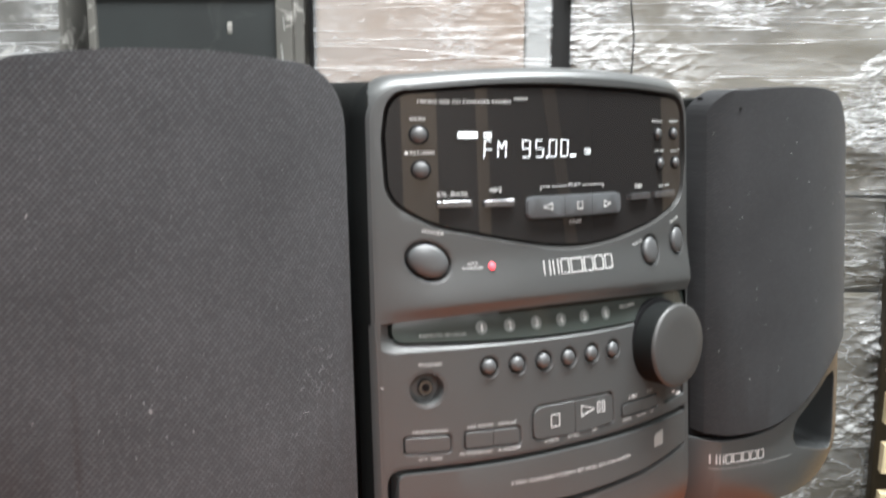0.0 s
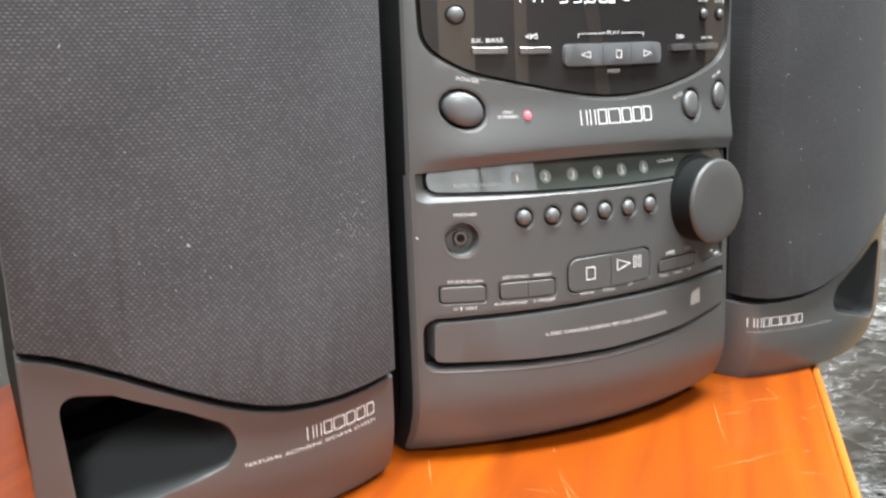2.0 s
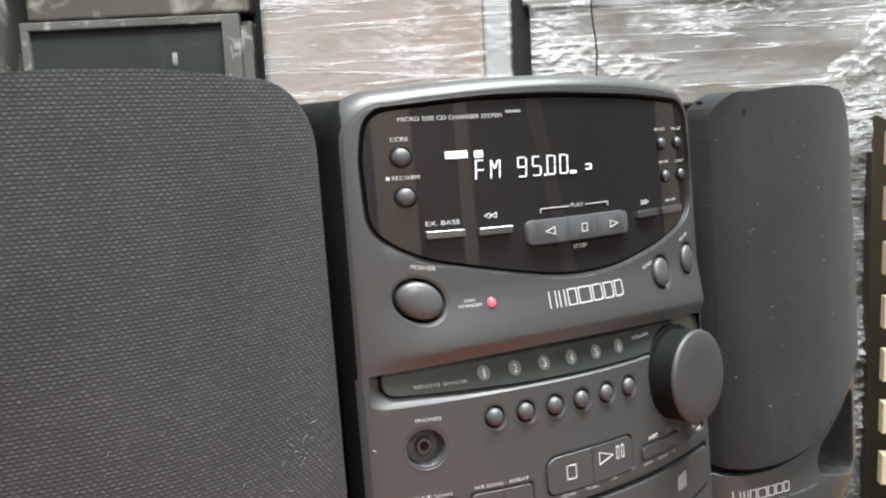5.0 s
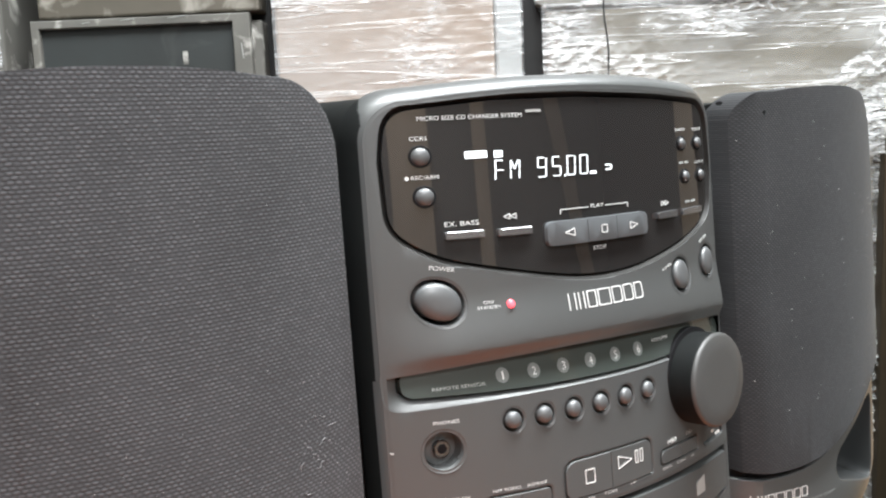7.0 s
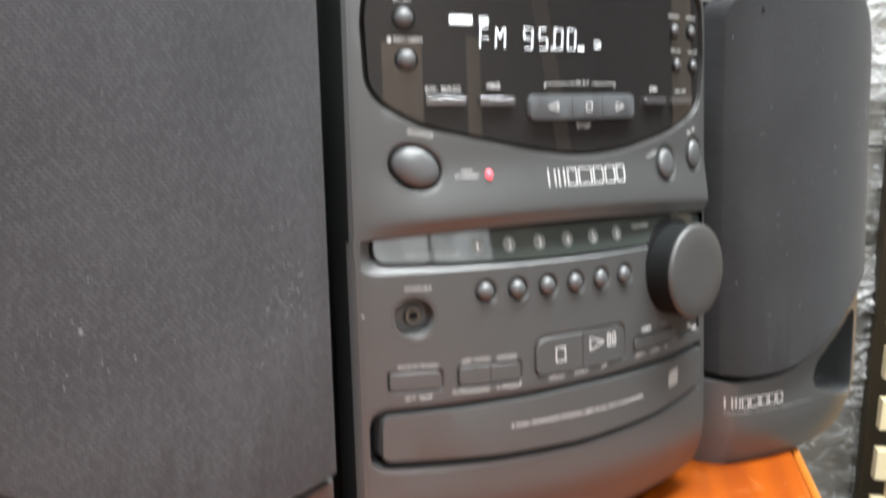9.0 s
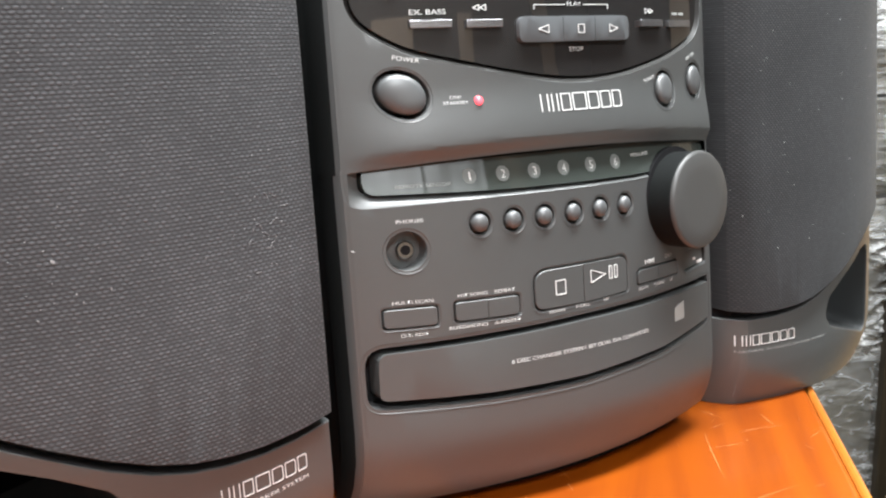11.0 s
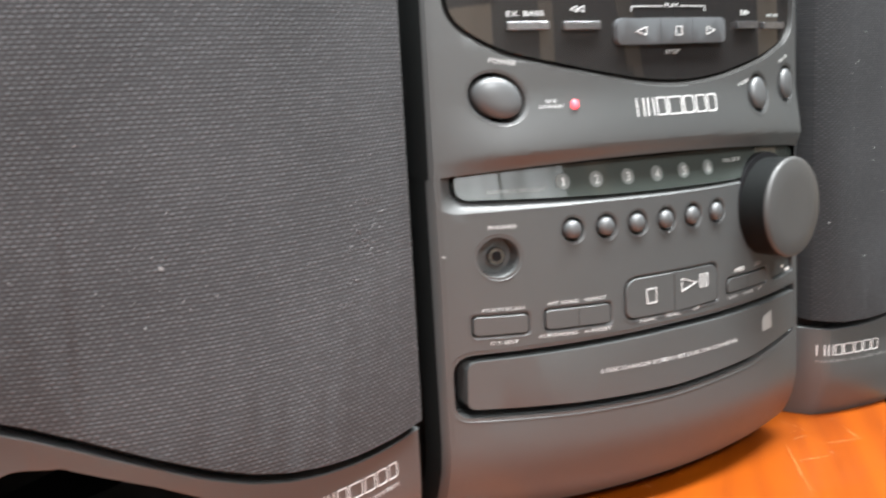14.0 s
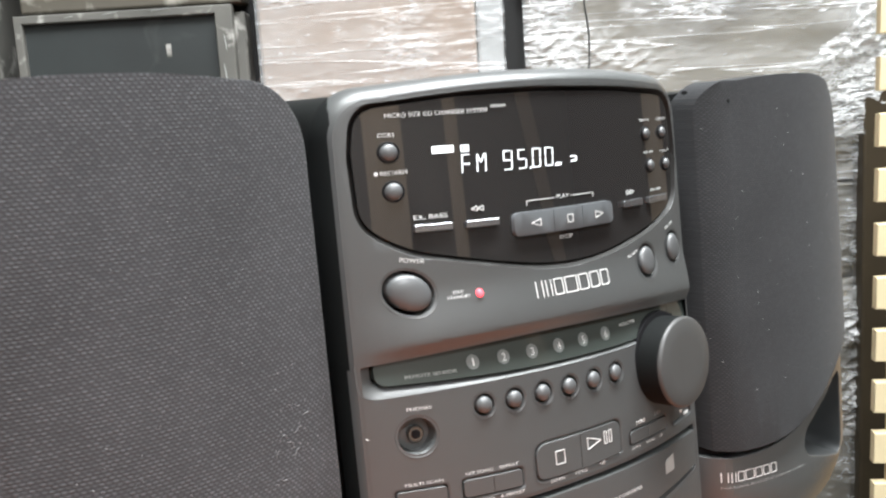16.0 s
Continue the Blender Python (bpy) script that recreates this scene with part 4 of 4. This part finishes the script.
def speaker(place, turn, side, label, foot_z):
    """One loudspeaker; side is -1 where the port lies towards -x, +1 for its mirror image."""
    s = thing("loudspeaker", label, "loudspeaker", place, turn, "pair of loudspeakers")

    def face(x, z):
        roll = 0.011 * (max(0.0, -0.0490 - x) / 0.0122) ** 2 if side > 0 else 0.0
        return 0.05 * (z - 0.13) + 3.4 * x * x + 9 * max(0.0, 0.045 - z) ** 2 + roll

    def mirror(pts):
        out = [(-side * x, z) for x, z in pts]
        return out if side < 0 else out[::-1]

    hw = 0.0712
    curve = [(-0.0712, 0.0970), (-0.060, 0.0950), (-0.050, 0.0918), (-0.038, 0.0868), (-0.020, 0.0782), (-0.006, 0.0718), (0.006, 0.0672), (0.018, 0.0640), (0.030, 0.0622), (0.042, 0.0613), (0.056, 0.0612), (0.0712, 0.0620)]
    bottom = [(-hw + 0.001 + i * (2 * hw - 0.002) / 12, 0.0165) for i in range(13)]
    foot = corner(-0.0555, 0.0325, 0.0155, 180, 270, 6) + bottom[2:-1] + corner(0.0652, 0.0225, 0.006, 270, 360, 4)
    base = foot + curve[::-1]
    if side > 0:
        base = [(x if x < 0 else x * 0.87, z) for x, z in base]
    mouth = rounded([(-0.0575, 0.0330, 0.006), (-0.0250, 0.0430, 0.012), (-0.0060, 0.0490, 0.006), (-0.0010, 0.0560, 0.008), (-0.0050, 0.0648, 0.010), (-0.0200, 0.0730, 0.012), (-0.0430, 0.0825, 0.012), (-0.0605, 0.0835, 0.013)], 6)
    lip = part("lower_baffle", panel(mirror(base), [mirror(mouth)], 0.012, 0.0018, 3, 0.0030, face, 0.0, [0.02 + 0.005 * i for i in range(6)]), CASE, s, "smooth charcoal plastic baffle", smooth=True, sharp=12)
    # port scoop, lofted from the mouth to a small throat
    bm = bmesh.new()
    loops = []
    for q, y in ((1.0, 0.001), (0.99, 0.008), (0.96, 0.020), (0.88, 0.036), (0.78, 0.056), (0.68, 0.080)):
        tx, tz = -0.0460, 0.0700
        loops.append([bm.verts.new((x, face(x, z) * q + y, z)) for x, z in [(-side * (tx + (a - tx) * (1 - 0.35 * (1 - q))), tz + (b - tz) * q) for a, b in mouth]])
    # The innermost ring and the end cap are black in place of the port's shade.
    n = len(mouth)
    for a, b in zip(loops, loops[1:]):
        for i in range(n):
            bm.faces.new((a[i], a[(i + 1) % n], b[(i + 1) % n], b[i])).material_index = 0 if a in loops[:4] else 1
    scoop = part("port_scoop", bm, PORTMAT, lip, "hollow flared bass port", smooth=True)
    scoop.data.materials.append(DARK)
    bm = bmesh.new()
    bm.faces.new([bm.verts.new(v) for v in [(-side * (-0.0460 + (a + 0.0460) * 0.90), 0.0800, 0.0700 + (b - 0.0700) * 0.70) for a, b in mouth]])
    part("port_throat", bm, DARK, lip)
    # cloth grille over the upper front
    up = [(x * 0.996, z + 0.0042) for x, z in curve]
    peak, arch = (0.2560, 1.45) if side < 0 else (0.2572, 0.9)
    gx = 0.048 if side < 0 else 0.056
    gtop = [(gx - i * (gx + 0.050) / 14, peak - arch * (gx - i * (gx + 0.050) / 14) ** 2) for i in range(15)]
    zt = gtop[0][1] - 0.0240
    shape = up + (corner(0.0465, zt, 0.0245, 0, 84) if side < 0 else corner(0.0560, zt + 0.0100, 0.0150, 0, 84)) + gtop[1:-3] + [(-0.0405 - 0.0305 * math.sin(radians(a)), peak - 0.0357 + 0.0332 * math.cos(radians(a))) for a in range(6, 91, 7)]
    if side > 0:
        shape = [(x * (1 - 0.21 * smooth_step(0.10, 0.275, z)) if x < 0 else x * 0.82, z - 0.0040 * smooth_step(0.19, 0.257, z)) for x, z in shape]
    grille = part("grille", panel(mirror(shape), (), 0.016, 0.0055, 4, 0.0045, face, 0.0035), CLOTH if side < 0 else CLEANCLOTH, s, "black knitted cloth grille", smooth=True)
    cabinet = panel(mirror(rounded([(-0.0700, 0.017, 0.014), (0.0700, 0.017, 0.005), (0.0700, 0.2480, 0.022), (-0.0690 if side < 0 else -0.0530, 0.2480 if side < 0 else 0.2440, 0.036)], 6)), [mirror([(-0.030 + (x + 0.030) * 1.03, 0.060 + (z - 0.060) * 1.03) for x, z in mouth])], 0.2, 0, 1, 0.006, None, 0.0)
    for v in cabinet.verts:
        v.co.y = face(v.co.x, v.co.z) + 0.0115 if v.co.y < 0.1 else 0.190
    part("cabinet", cabinet, BODYMAT, s, smooth=True)
    # Black sheet laid in the seam below the grille to stand for its shade.
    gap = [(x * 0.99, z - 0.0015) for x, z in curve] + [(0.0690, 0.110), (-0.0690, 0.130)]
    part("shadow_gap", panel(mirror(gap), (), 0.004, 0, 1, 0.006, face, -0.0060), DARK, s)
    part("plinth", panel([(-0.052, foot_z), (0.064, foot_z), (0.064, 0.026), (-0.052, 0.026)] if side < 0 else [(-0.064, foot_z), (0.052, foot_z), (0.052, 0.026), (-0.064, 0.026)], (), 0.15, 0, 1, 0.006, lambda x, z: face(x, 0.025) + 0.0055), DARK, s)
    if side < 0:
        badge(0.0262, 0.0595, 0.0500, 0.0552, PRINT, lip, face, UO)
        word("NATURAL ACOUSTIC SPEAKER SYSTEM", 0.0300, 0.0472, 0.0013, 0.0590, PRINT, lip, face, UO)
    else:
        badge(-0.0550, -0.0225, 0.0485, 0.0537, PRINT, lip, face, UO)
        word("NATURAL ACOUSTIC SPEAKER SYSTEM", -0.0275, 0.0458, 0.0012, 0.0550, FADED, lip, face, UO)
    return s, grille, face


left, left_grille, left_face = speaker((-0.1745, -0.0115, TABLE + 0.0015), 2.5, -1, "charcoal loudspeaker with dusty black cloth grille and pale lint", 0.0105)
right, right_grille, right_face = speaker((0.1685, 0.0155, TABLE - 0.0045), 5.0, 1, "charcoal loudspeaker with clean black cloth grille at the table edge", 0.0165)


def lint(grille, face, rows):
    bits = []
    for x, z, r in rows:
        a = random.uniform(0, 3)
        bits.append(panel(disc(x, z, r, r * random.uniform(0.3, 0.8), 6, a), (), 0.0003, 0, 1, 0, face, 0.0037))
    tagged(part("lint", join(*bits), LINTMAT, grille, "pale lint and dust specks"), kind="stuff")


rng = random.Random(5)
rows = [(-0.0135, 0.1345, 0.0007), (-0.0465, 0.2025, 0.0007), (0.0005, 0.1250, 0.0004), (-0.0190, 0.1190, 0.0004)]
rows += [(0.0500 + rng.gauss(0, 0.006), 0.1330 + rng.gauss(0, 0.011), rng.uniform(0.00010, 0.00032)) for _ in range(40)]
rows += [(-0.0130 + rng.gauss(0, 0.010), 0.1290 + rng.gauss(0, 0.005), rng.uniform(0.0001, 0.0003)) for _ in range(18)]
rows += [(rng.uniform(-0.062, 0.062), rng.uniform(0.105, 0.243), rng.uniform(0.00008, 0.00026)) for _ in range(60)]
lint(left_grille, left_face, rows)
lint(right_grille, right_face, [(rng.uniform(-0.06, 0.055), rng.uniform(0.09, 0.24), rng.uniform(0.00012, 0.0004)) for _ in range(45)])
fibres = []
for _ in range(9):
    x, z, a = 0.0500 + rng.gauss(0, 0.005), 0.1320 + rng.gauss(0, 0.009), rng.uniform(0, 6.3)
    for _ in range(5):
        u, w = x + 0.0006 * math.cos(a), z + 0.0006 * math.sin(a)
        fibres.append((x, z, u, w))
        x, z, a = u, w, a + rng.gauss(0, 0.6)
tagged(part("lint_fibres", strokes(fibres, 0.00009, left_face, 0.0037), LINTMAT, left_grille, "fine pale lint fibres"), kind="stuff")
for x, z in ((-0.0600, 0.2465), (-0.0450, 0.2415)):
    part("dent", panel(disc(x, z, 0.0007, 0.0009, 10), (), 0.0003, 0, 1, 0, right_face, 0.0040), DARK, right_grille)

# ---------------------------------------------------------------- table
TURN = math.degrees(math.atan2(0.743, 0.669))
table = thing("table", "glossy orange lacquered wooden table with scratched top", "table", (0.177, 0.024, 0), TURN)
tilt = Matrix.Translation((0.177, 0.024, TOP)) @ Matrix.Rotation(0.012, 4, "Y") @ Matrix.Translation((-0.177, -0.024, -TOP))
table.matrix_world = tilt @ table.matrix_world
top = part("tabletop", box(-0.75, 0.42, 0.0045, 0.30, TOP - 0.032, TOP, 0.003, 3), LACQUER, table, "orange lacquered board")
part("tabletop_board", box(-0.75, 0.42, 0.3015, 0.436, TOP - 0.032, TOP - 0.0005, 0.003, 3), REDWOOD, table, "dark red board")
part("edge_strip", box(-0.75, 0.42, -0.0002, 0.0043, TOP - 0.030, TOP - 0.0008, 0.0025, 3), EDGEWOOD, table, "pale worn wooden edge")
part("apron", box(-0.70, 0.37, 0.03, 0.05, TOP - 0.12, TOP - 0.033, 0.003), REDWOOD, table)
part("apron", box(-0.70, 0.37, 0.39, 0.41, TOP - 0.12, TOP - 0.033, 0.003), REDWOOD, table)
for x in (-0.70, 0.36):
    for y in (0.045, 0.39):
        part("leg", box(x - 0.022, x + 0.022, y - 0.022, y + 0.022, -0.012, TOP - 0.033, 0.004), REDWOOD, table)
rng = random.Random(11)
for i in range(90):
    x, y = (rng.uniform(-0.26, 0.02), rng.uniform(0.012, 0.20))
    a = rng.choice((0.5, 0.7, -0.9, 2.2)) + rng.gauss(0, 0.25)
    length = rng.choice((0.002, 0.003, 0.004, 0.006, 0.010, 0.016, 0.024, 0.045))
    bend = rng.uniform(-0.10, 0.10)
    bm = bmesh.new()
    pts = []
    for k in range(7):
        q = k / 6
        w = 0.00007 * (1 - abs(2 * q - 1)) + 0.00002
        px, py = x + math.cos(a + bend * q) * length * q, y + math.sin(a + bend * q) * length * q
        pts.append((bm.verts.new((px - math.sin(a) * w, py + math.cos(a) * w, TOP + 0.00015)), bm.verts.new((px + math.sin(a) * w, py - math.cos(a) * w, TOP + 0.00015))))
    for p, q in zip(pts, pts[1:]):
        bm.faces.new((p[0], q[0], q[1], p[1]))
    part("scratch", bm, SCRATCH, top)

# ---------------------------------------------------------------- wrapped goods behind
BX, BY, BTURN = 0.342, 0.672, -31.5


def behind(name, label, category, u=0.0, d=0.0, z=0.0, turn=0.0, group=""):
    c, s = math.cos(radians(BTURN)), math.sin(radians(BTURN))
    return thing(name, label, category, (BX + c * u - s * d, BY + s * u + c * d, z), BTURN + turn, group)


def sheet(u0, u1, z0, z1, y, nu, nz, amp, fu, fz, seed, ragged=False):
    """A rumpled hanging skin of film."""
    bm = bmesh.new()
    g = []
    for j in range(nz + 1):
        z = z0 + (z1 - z0) * j / nz
        row = []
        for i in range(nu + 1):
            u = u0 + (u1 - u0) * i / nu
            taut = noise.noise((u * fu, z * fz, seed)) + 0.5 * noise.noise((u * fu * 2.3 + 4, z * fz * 2.3, seed + 3))
            here = smooth_step(-0.05, 0.35, noise.noise((u * 5.5, z * 9.0, seed + 17)))
            a, b = u * 0.8 + z * 0.6, z * 0.8 - u * 0.6
            c, d = u * 0.85 - z * 0.53, z * 0.85 + u * 0.53
            crease = (1 - abs(noise.noise((a * 26, b * 70, seed + 5)))) ** 5 + 0.8 * (1 - abs(noise.noise((c * 22, d * 60, seed + 9)))) ** 5 + 0.5 * (1 - abs(noise.noise((u * 9, z * 110, seed + 7)))) ** 6
            w = 0.22 * taut + 0.95 * here * crease + 0.25 * crease
            row.append(bm.verts.new((u, y - amp * w, z)))
        g.append(row)
    for j in range(nz):
        for i in range(nu):
            u, z = g[j][i].co.x, g[j][i].co.z
            if ragged and noise.noise((u * 14, z * 22, seed)) + 2.2 * (u - u0) / (u1 - u0) - 1.2 * (z - z0) / (z1 - z0) < 0.35:
                continue
            bm.faces.new((g[j][i], g[j][i + 1], g[j + 1][i + 1], g[j + 1][i]))
    bmesh.ops.delete(bm, geom=[v for v in bm.verts if not v.link_faces], context="VERTS")
    return bm


# old framed cabinet
cabinet = behind("framed_cabinet", "dusty grey framed cabinet with recessed slate panel", "cabinet", -0.353, 0.0)
part("body", box(-0.126, 0.146, 0.016, 0.34, 0.0, 1.122, 0.003), DUSTY, cabinet)
fr = panel([(-0.127, 0.50), (0.134, 0.50), (0.134, 1.1295), (-0.127, 1.1295)], [[(-0.117, 0.52), (0.113, 0.52), (0.113, 1.1195), (-0.117, 1.1195)]], 0.014, 0.0015, 2)
part("front_frame", fr, DUSTY, cabinet, "scuffed grey wooden frame")
part("inset_panel", box(-0.120, 0.116, 0.008, 0.0115, 0.515, 1.122, 0.0), SLATE, cabinet, "dusty slate coloured panel")
part("stain", panel(rounded([(0.050, 1.072, 0.001), (0.056, 1.072, 0.001), (0.056, 1.088, 0.001), (0.050, 1.088, 0.001)], 2), (), 0.0004, 0, 1, 0, None, -0.0072), DUSTY, cabinet)
for x, z, w, h in ((0.121, 1.045, 0.0007, 0.016), (0.1235, 1.085, 0.0005, 0.010), (0.119, 1.030, 0.001, 0.006), (-0.010, 1.127, 0.010, 0.0004), (-0.060, 1.125, 0.006, 0.0004), (0.050, 1.128, 0.014, 0.0004)):
    part("scuff", panel(disc(x, z, w, h, 10, 0.1), (), 0.0004, 0, 1, 0, None, 0.0006), FADED, cabinet, "pale scuff")
lid = behind("brown_board", "brown dusty board lying on the grey cabinet", "board", -0.353, 0.004, 1.1315)
part("board", box(-0.118, 0.146, 0.0, 0.30, 0.0, 0.20, 0.003), OLDBOARD, lid)
# Black slabs added to stand for the shade in the gaps between boxes.
tall = behind("gap_shade_slab", "tall black slab added as shade in the gap behind", "cabinet", -0.243, 0.05)
part("body", box(-0.04, 0.062, 0.0, 0.4, 0.0, 1.75, 0.003), GAPBLACK, tall)
tall2 = behind("gap_shade_slab", "tall black slab added as shade between wrapped boxes", "cabinet", 0.112, 0.03)
part("body", box(-0.03, 0.03, 0.0, 0.4, 0.0, 1.75, 0.003), GAPBLACK, tall2)
aside = behind("grey_cabinet", "grey cabinet under clear stretch film", "cabinet", -0.67, -0.01)
part("body", box(-0.15, 0.162, 0.0, 0.35, 0.0, 1.35, 0.004), DUSTY, aside)
part("film", sheet(-0.15, 0.162, 0.6, 1.35, -0.006, 30, 160, 0.004, 9, 55, 2.0), WRAP, aside, "clear stretch film", smooth=True)

# wrapped cardboard box
card = behind("wrapped_box", "brown cardboard box in clear stretch film", "box", -0.050, 0.0)
part("carton", box(-0.140, 0.122, 0.004, 0.36, 0.0, 1.62, 0.004), CARD, card, "brown cardboard")
# Opaque pale band added in place of film hanging past the carton.
part("film_overhang", box(0.123, 0.155, 0.006, 0.36, 0.0, 1.62, 0.004), FILMGREY, card, "pale grey band standing for overhanging film")
part("film", sheet(-0.141, 0.156, 0.85, 1.62, -0.004, 110, 420, 0.0017, 8, 85, 5.0), WRAP_THIN, card, "clear stretch film with painted white highlight streaks", smooth=True)

# wrapped pallet stack
stack = behind("wrapped_stack", "olive brown goods wrapped in many layers of clear film", "pallet", 0.128, 0.0)
part("goods", box(0.006, 0.62, 0.015, 0.5, 0.15, 0.745, 0.006), GOODS, stack)
# This band of goods lies in shade, put in by a darker colour.
part("goods", box(0.006, 0.62, 0.017, 0.5, 0.746, 0.870, 0.006), SHADEDGOODS, stack, "olive goods coloured darker to stand for shade")
part("goods", box(0.006, 0.62, 0.015, 0.5, 0.871, 1.118, 0.006), GOODS, stack)
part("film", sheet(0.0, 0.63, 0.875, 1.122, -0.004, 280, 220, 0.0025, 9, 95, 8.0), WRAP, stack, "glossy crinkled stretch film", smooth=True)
part("film_middle", sheet(0.0, 0.53, 0.740, 0.880, -0.002, 180, 100, 0.0035, 14, 50, 15.0), WRAP_CLEAR, stack, "clear film over the shade-darkened goods", smooth=True)
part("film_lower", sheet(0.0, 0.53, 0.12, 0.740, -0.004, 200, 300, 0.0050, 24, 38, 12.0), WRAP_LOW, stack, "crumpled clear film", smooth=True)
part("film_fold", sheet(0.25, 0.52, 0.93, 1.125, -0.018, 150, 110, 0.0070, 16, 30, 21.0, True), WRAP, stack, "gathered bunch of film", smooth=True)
part("top_fold", box(0.0, 0.63, -0.012, 0.3, 1.1185, 1.1225, 0.0015), WRAP, stack, "taut folded film edge")
part("pallet_deck", box(0.0, 0.42, 0.0, 0.5, 0.0, 0.145, 0.004), DARKWOOD, stack)
above = behind("wrapped_stack", "grey box in clear film on top of the stack", "box", 0.128, 0.0, 1.1235)
part("goods", box(-0.004, 0.62, 0.012, 0.4, 0.0, 0.45, 0.005), GOODS, above)
part("film", sheet(-0.008, 0.624, 0.0, 0.45, -0.002, 180, 200, 0.0020, 9, 90, 31.0), WRAP, above, "clear stretch film", smooth=True)
post = behind("dark_board", "dark brown upright board", "board", 0.545, -0.02)
part("board", box(-0.012, 0.30, 0.0, 0.03, 0.0, 0.985, 0.003), DARKWOOD, post)

# cable
cu = bpy.data.curves.new("hanging_cable", "CURVE")
cu.dimensions, cu.bevel_depth, cu.bevel_resolution = "3D", 0.0011, 2
sp = cu.splines.new("BEZIER")
sp.bezier_points.add(4)
for p, (x, z) in zip(sp.bezier_points, ((0.0, 0.32), (0.004, 0.17), (-0.002, 0.12), (0.003, 0.06), (-0.006, -0.05))):
    p.co = (x, 0, z)
    p.handle_left_type = p.handle_right_type = "AUTO"
cable = new("hanging_cable", cu)
cable.data.materials.append(CABLE)
c, s = math.cos(radians(BTURN)), math.sin(radians(BTURN))
cable.matrix_world = pose(BX + c * 0.199 + s * 0.03, BY + s * 0.199 - c * 0.03, 1.0, 0, 0, BTURN)
tagged(cable, "thin black cable hanging before the wrapped boxes", "cable")

# foam mat with interlocking teeth
mat = behind("foam_mat", "cream foam mat with interlocking teeth, standing on edge", "mat", 0.447, -0.23, 0.0, -8)
edge = [(0.30, 0.30), (0.30, 1.20), (0.014, 1.20)]
z = 1.20
pitch = 0.0545
while z - pitch > 0.33:
    edge += [(0.014, z - 0.021), (0.0, z - 0.0215), (-0.0005, z - pitch + 0.0005), (0.014, z - pitch)]
    z -= pitch
edge += [(0.014, 0.30)]
part("mat", panel(edge[::-1], (), 0.012, 0.0012, 2), CREAM, mat, "cream foam")
part("printed_face", box(0.017, 0.30, -0.0022, -0.0002, 0.31, 1.19, 0.0), PINE, mat, "pine pattern printed face")
crate = behind("low_crate", "dark wooden crate under the foam mat", "crate", 0.585, -0.22, 0.0, -8)
part("body", box(-0.16, 0.20, -0.05, 0.16, 0.0, 0.299, 0.004), DARKWOOD, crate)

# ---------------------------------------------------------------- room
tagged(part("floor", box(-3.2, 3.2, -3.4, 2.6, -0.1, 0.0), FLOORMAT), "grey cement floor", kind="structure")
tagged(part("ceiling", box(-3.2, 3.2, -3.4, 2.6, 2.75, 2.85), CEIL), "pale ceiling", kind="structure")
tagged(part("wall_north", box(-3.2, 3.2, 2.5, 2.6, 0.0, 2.75), PAINT), "pale wall", kind="structure")
tagged(part("wall_south", box(-3.2, 3.2, -3.4, -3.3, 0.0, 2.75), SHADE), "dim brown wall", kind="structure")
tagged(part("wall_west", box(-3.3, -3.2, -3.4, 2.6, 0.0, 2.75), PAINT), "pale wall", kind="structure")
tagged(part("wall_east", box(3.2, 3.3, -3.4, 2.6, 0.0, 2.75), DIM), "dark brown wall", kind="structure")
# Unseen boards added only to put brown bands in the panes' reflections.
for i, (x, w) in enumerate(((-0.50, 0.50), (0.42, 0.19))):
    b = thing("reflection_board", "unseen tall brown board added for a reflected band", "cardboard", (x, -2.95, 0), 0, "cardboard sheets on the wall")
    part("sheet", box(-w / 2, w / 2, 0, 0.02, 0, 1.5, 0.003), PALEBAND, b)
b = thing("reflection_board", "unseen tall brown board added for a reflected band", "cardboard", (3.17, -0.60, 0), 90, "cardboard sheets on the wall")
part("sheet", box(-0.28, 0.22, 0, 0.02, 0, 1.5, 0.003), PALEBAND, b)
b = thing("reflection_slant", "unseen slanting pale board added for a reflected band", "plank", (2.98, -3.25, 0), 0)
bm = box(-0.17, 0.17, 0, 0.03, 0, 2.55, 0.003)
for v in bm.verts:
    v.co.x -= 0.75 * v.co.z
part("plank", bm, PALEBAND, b)
win = thing("window_1", "high daylit window in the dim wall", "window", (-0.40, -3.29, 1.90), 0, "", "structure")
part("pane", box(-0.75, 1.15, 0, 0.006, 0, 0.70), SKYGLOW, win, "bright daylight pane")
for x in (-0.77, 0.20, 1.17):
    part("window_frame", box(x - 0.02, x + 0.02, -0.005, 0.03, -0.04, 0.74, 0.003), DUSTY, win)
for z in (-0.02, 0.72):
    part("window_frame", box(-0.79, 1.19, -0.004, 0.028, z - 0.02, z + 0.02, 0.003), DUSTY, win)
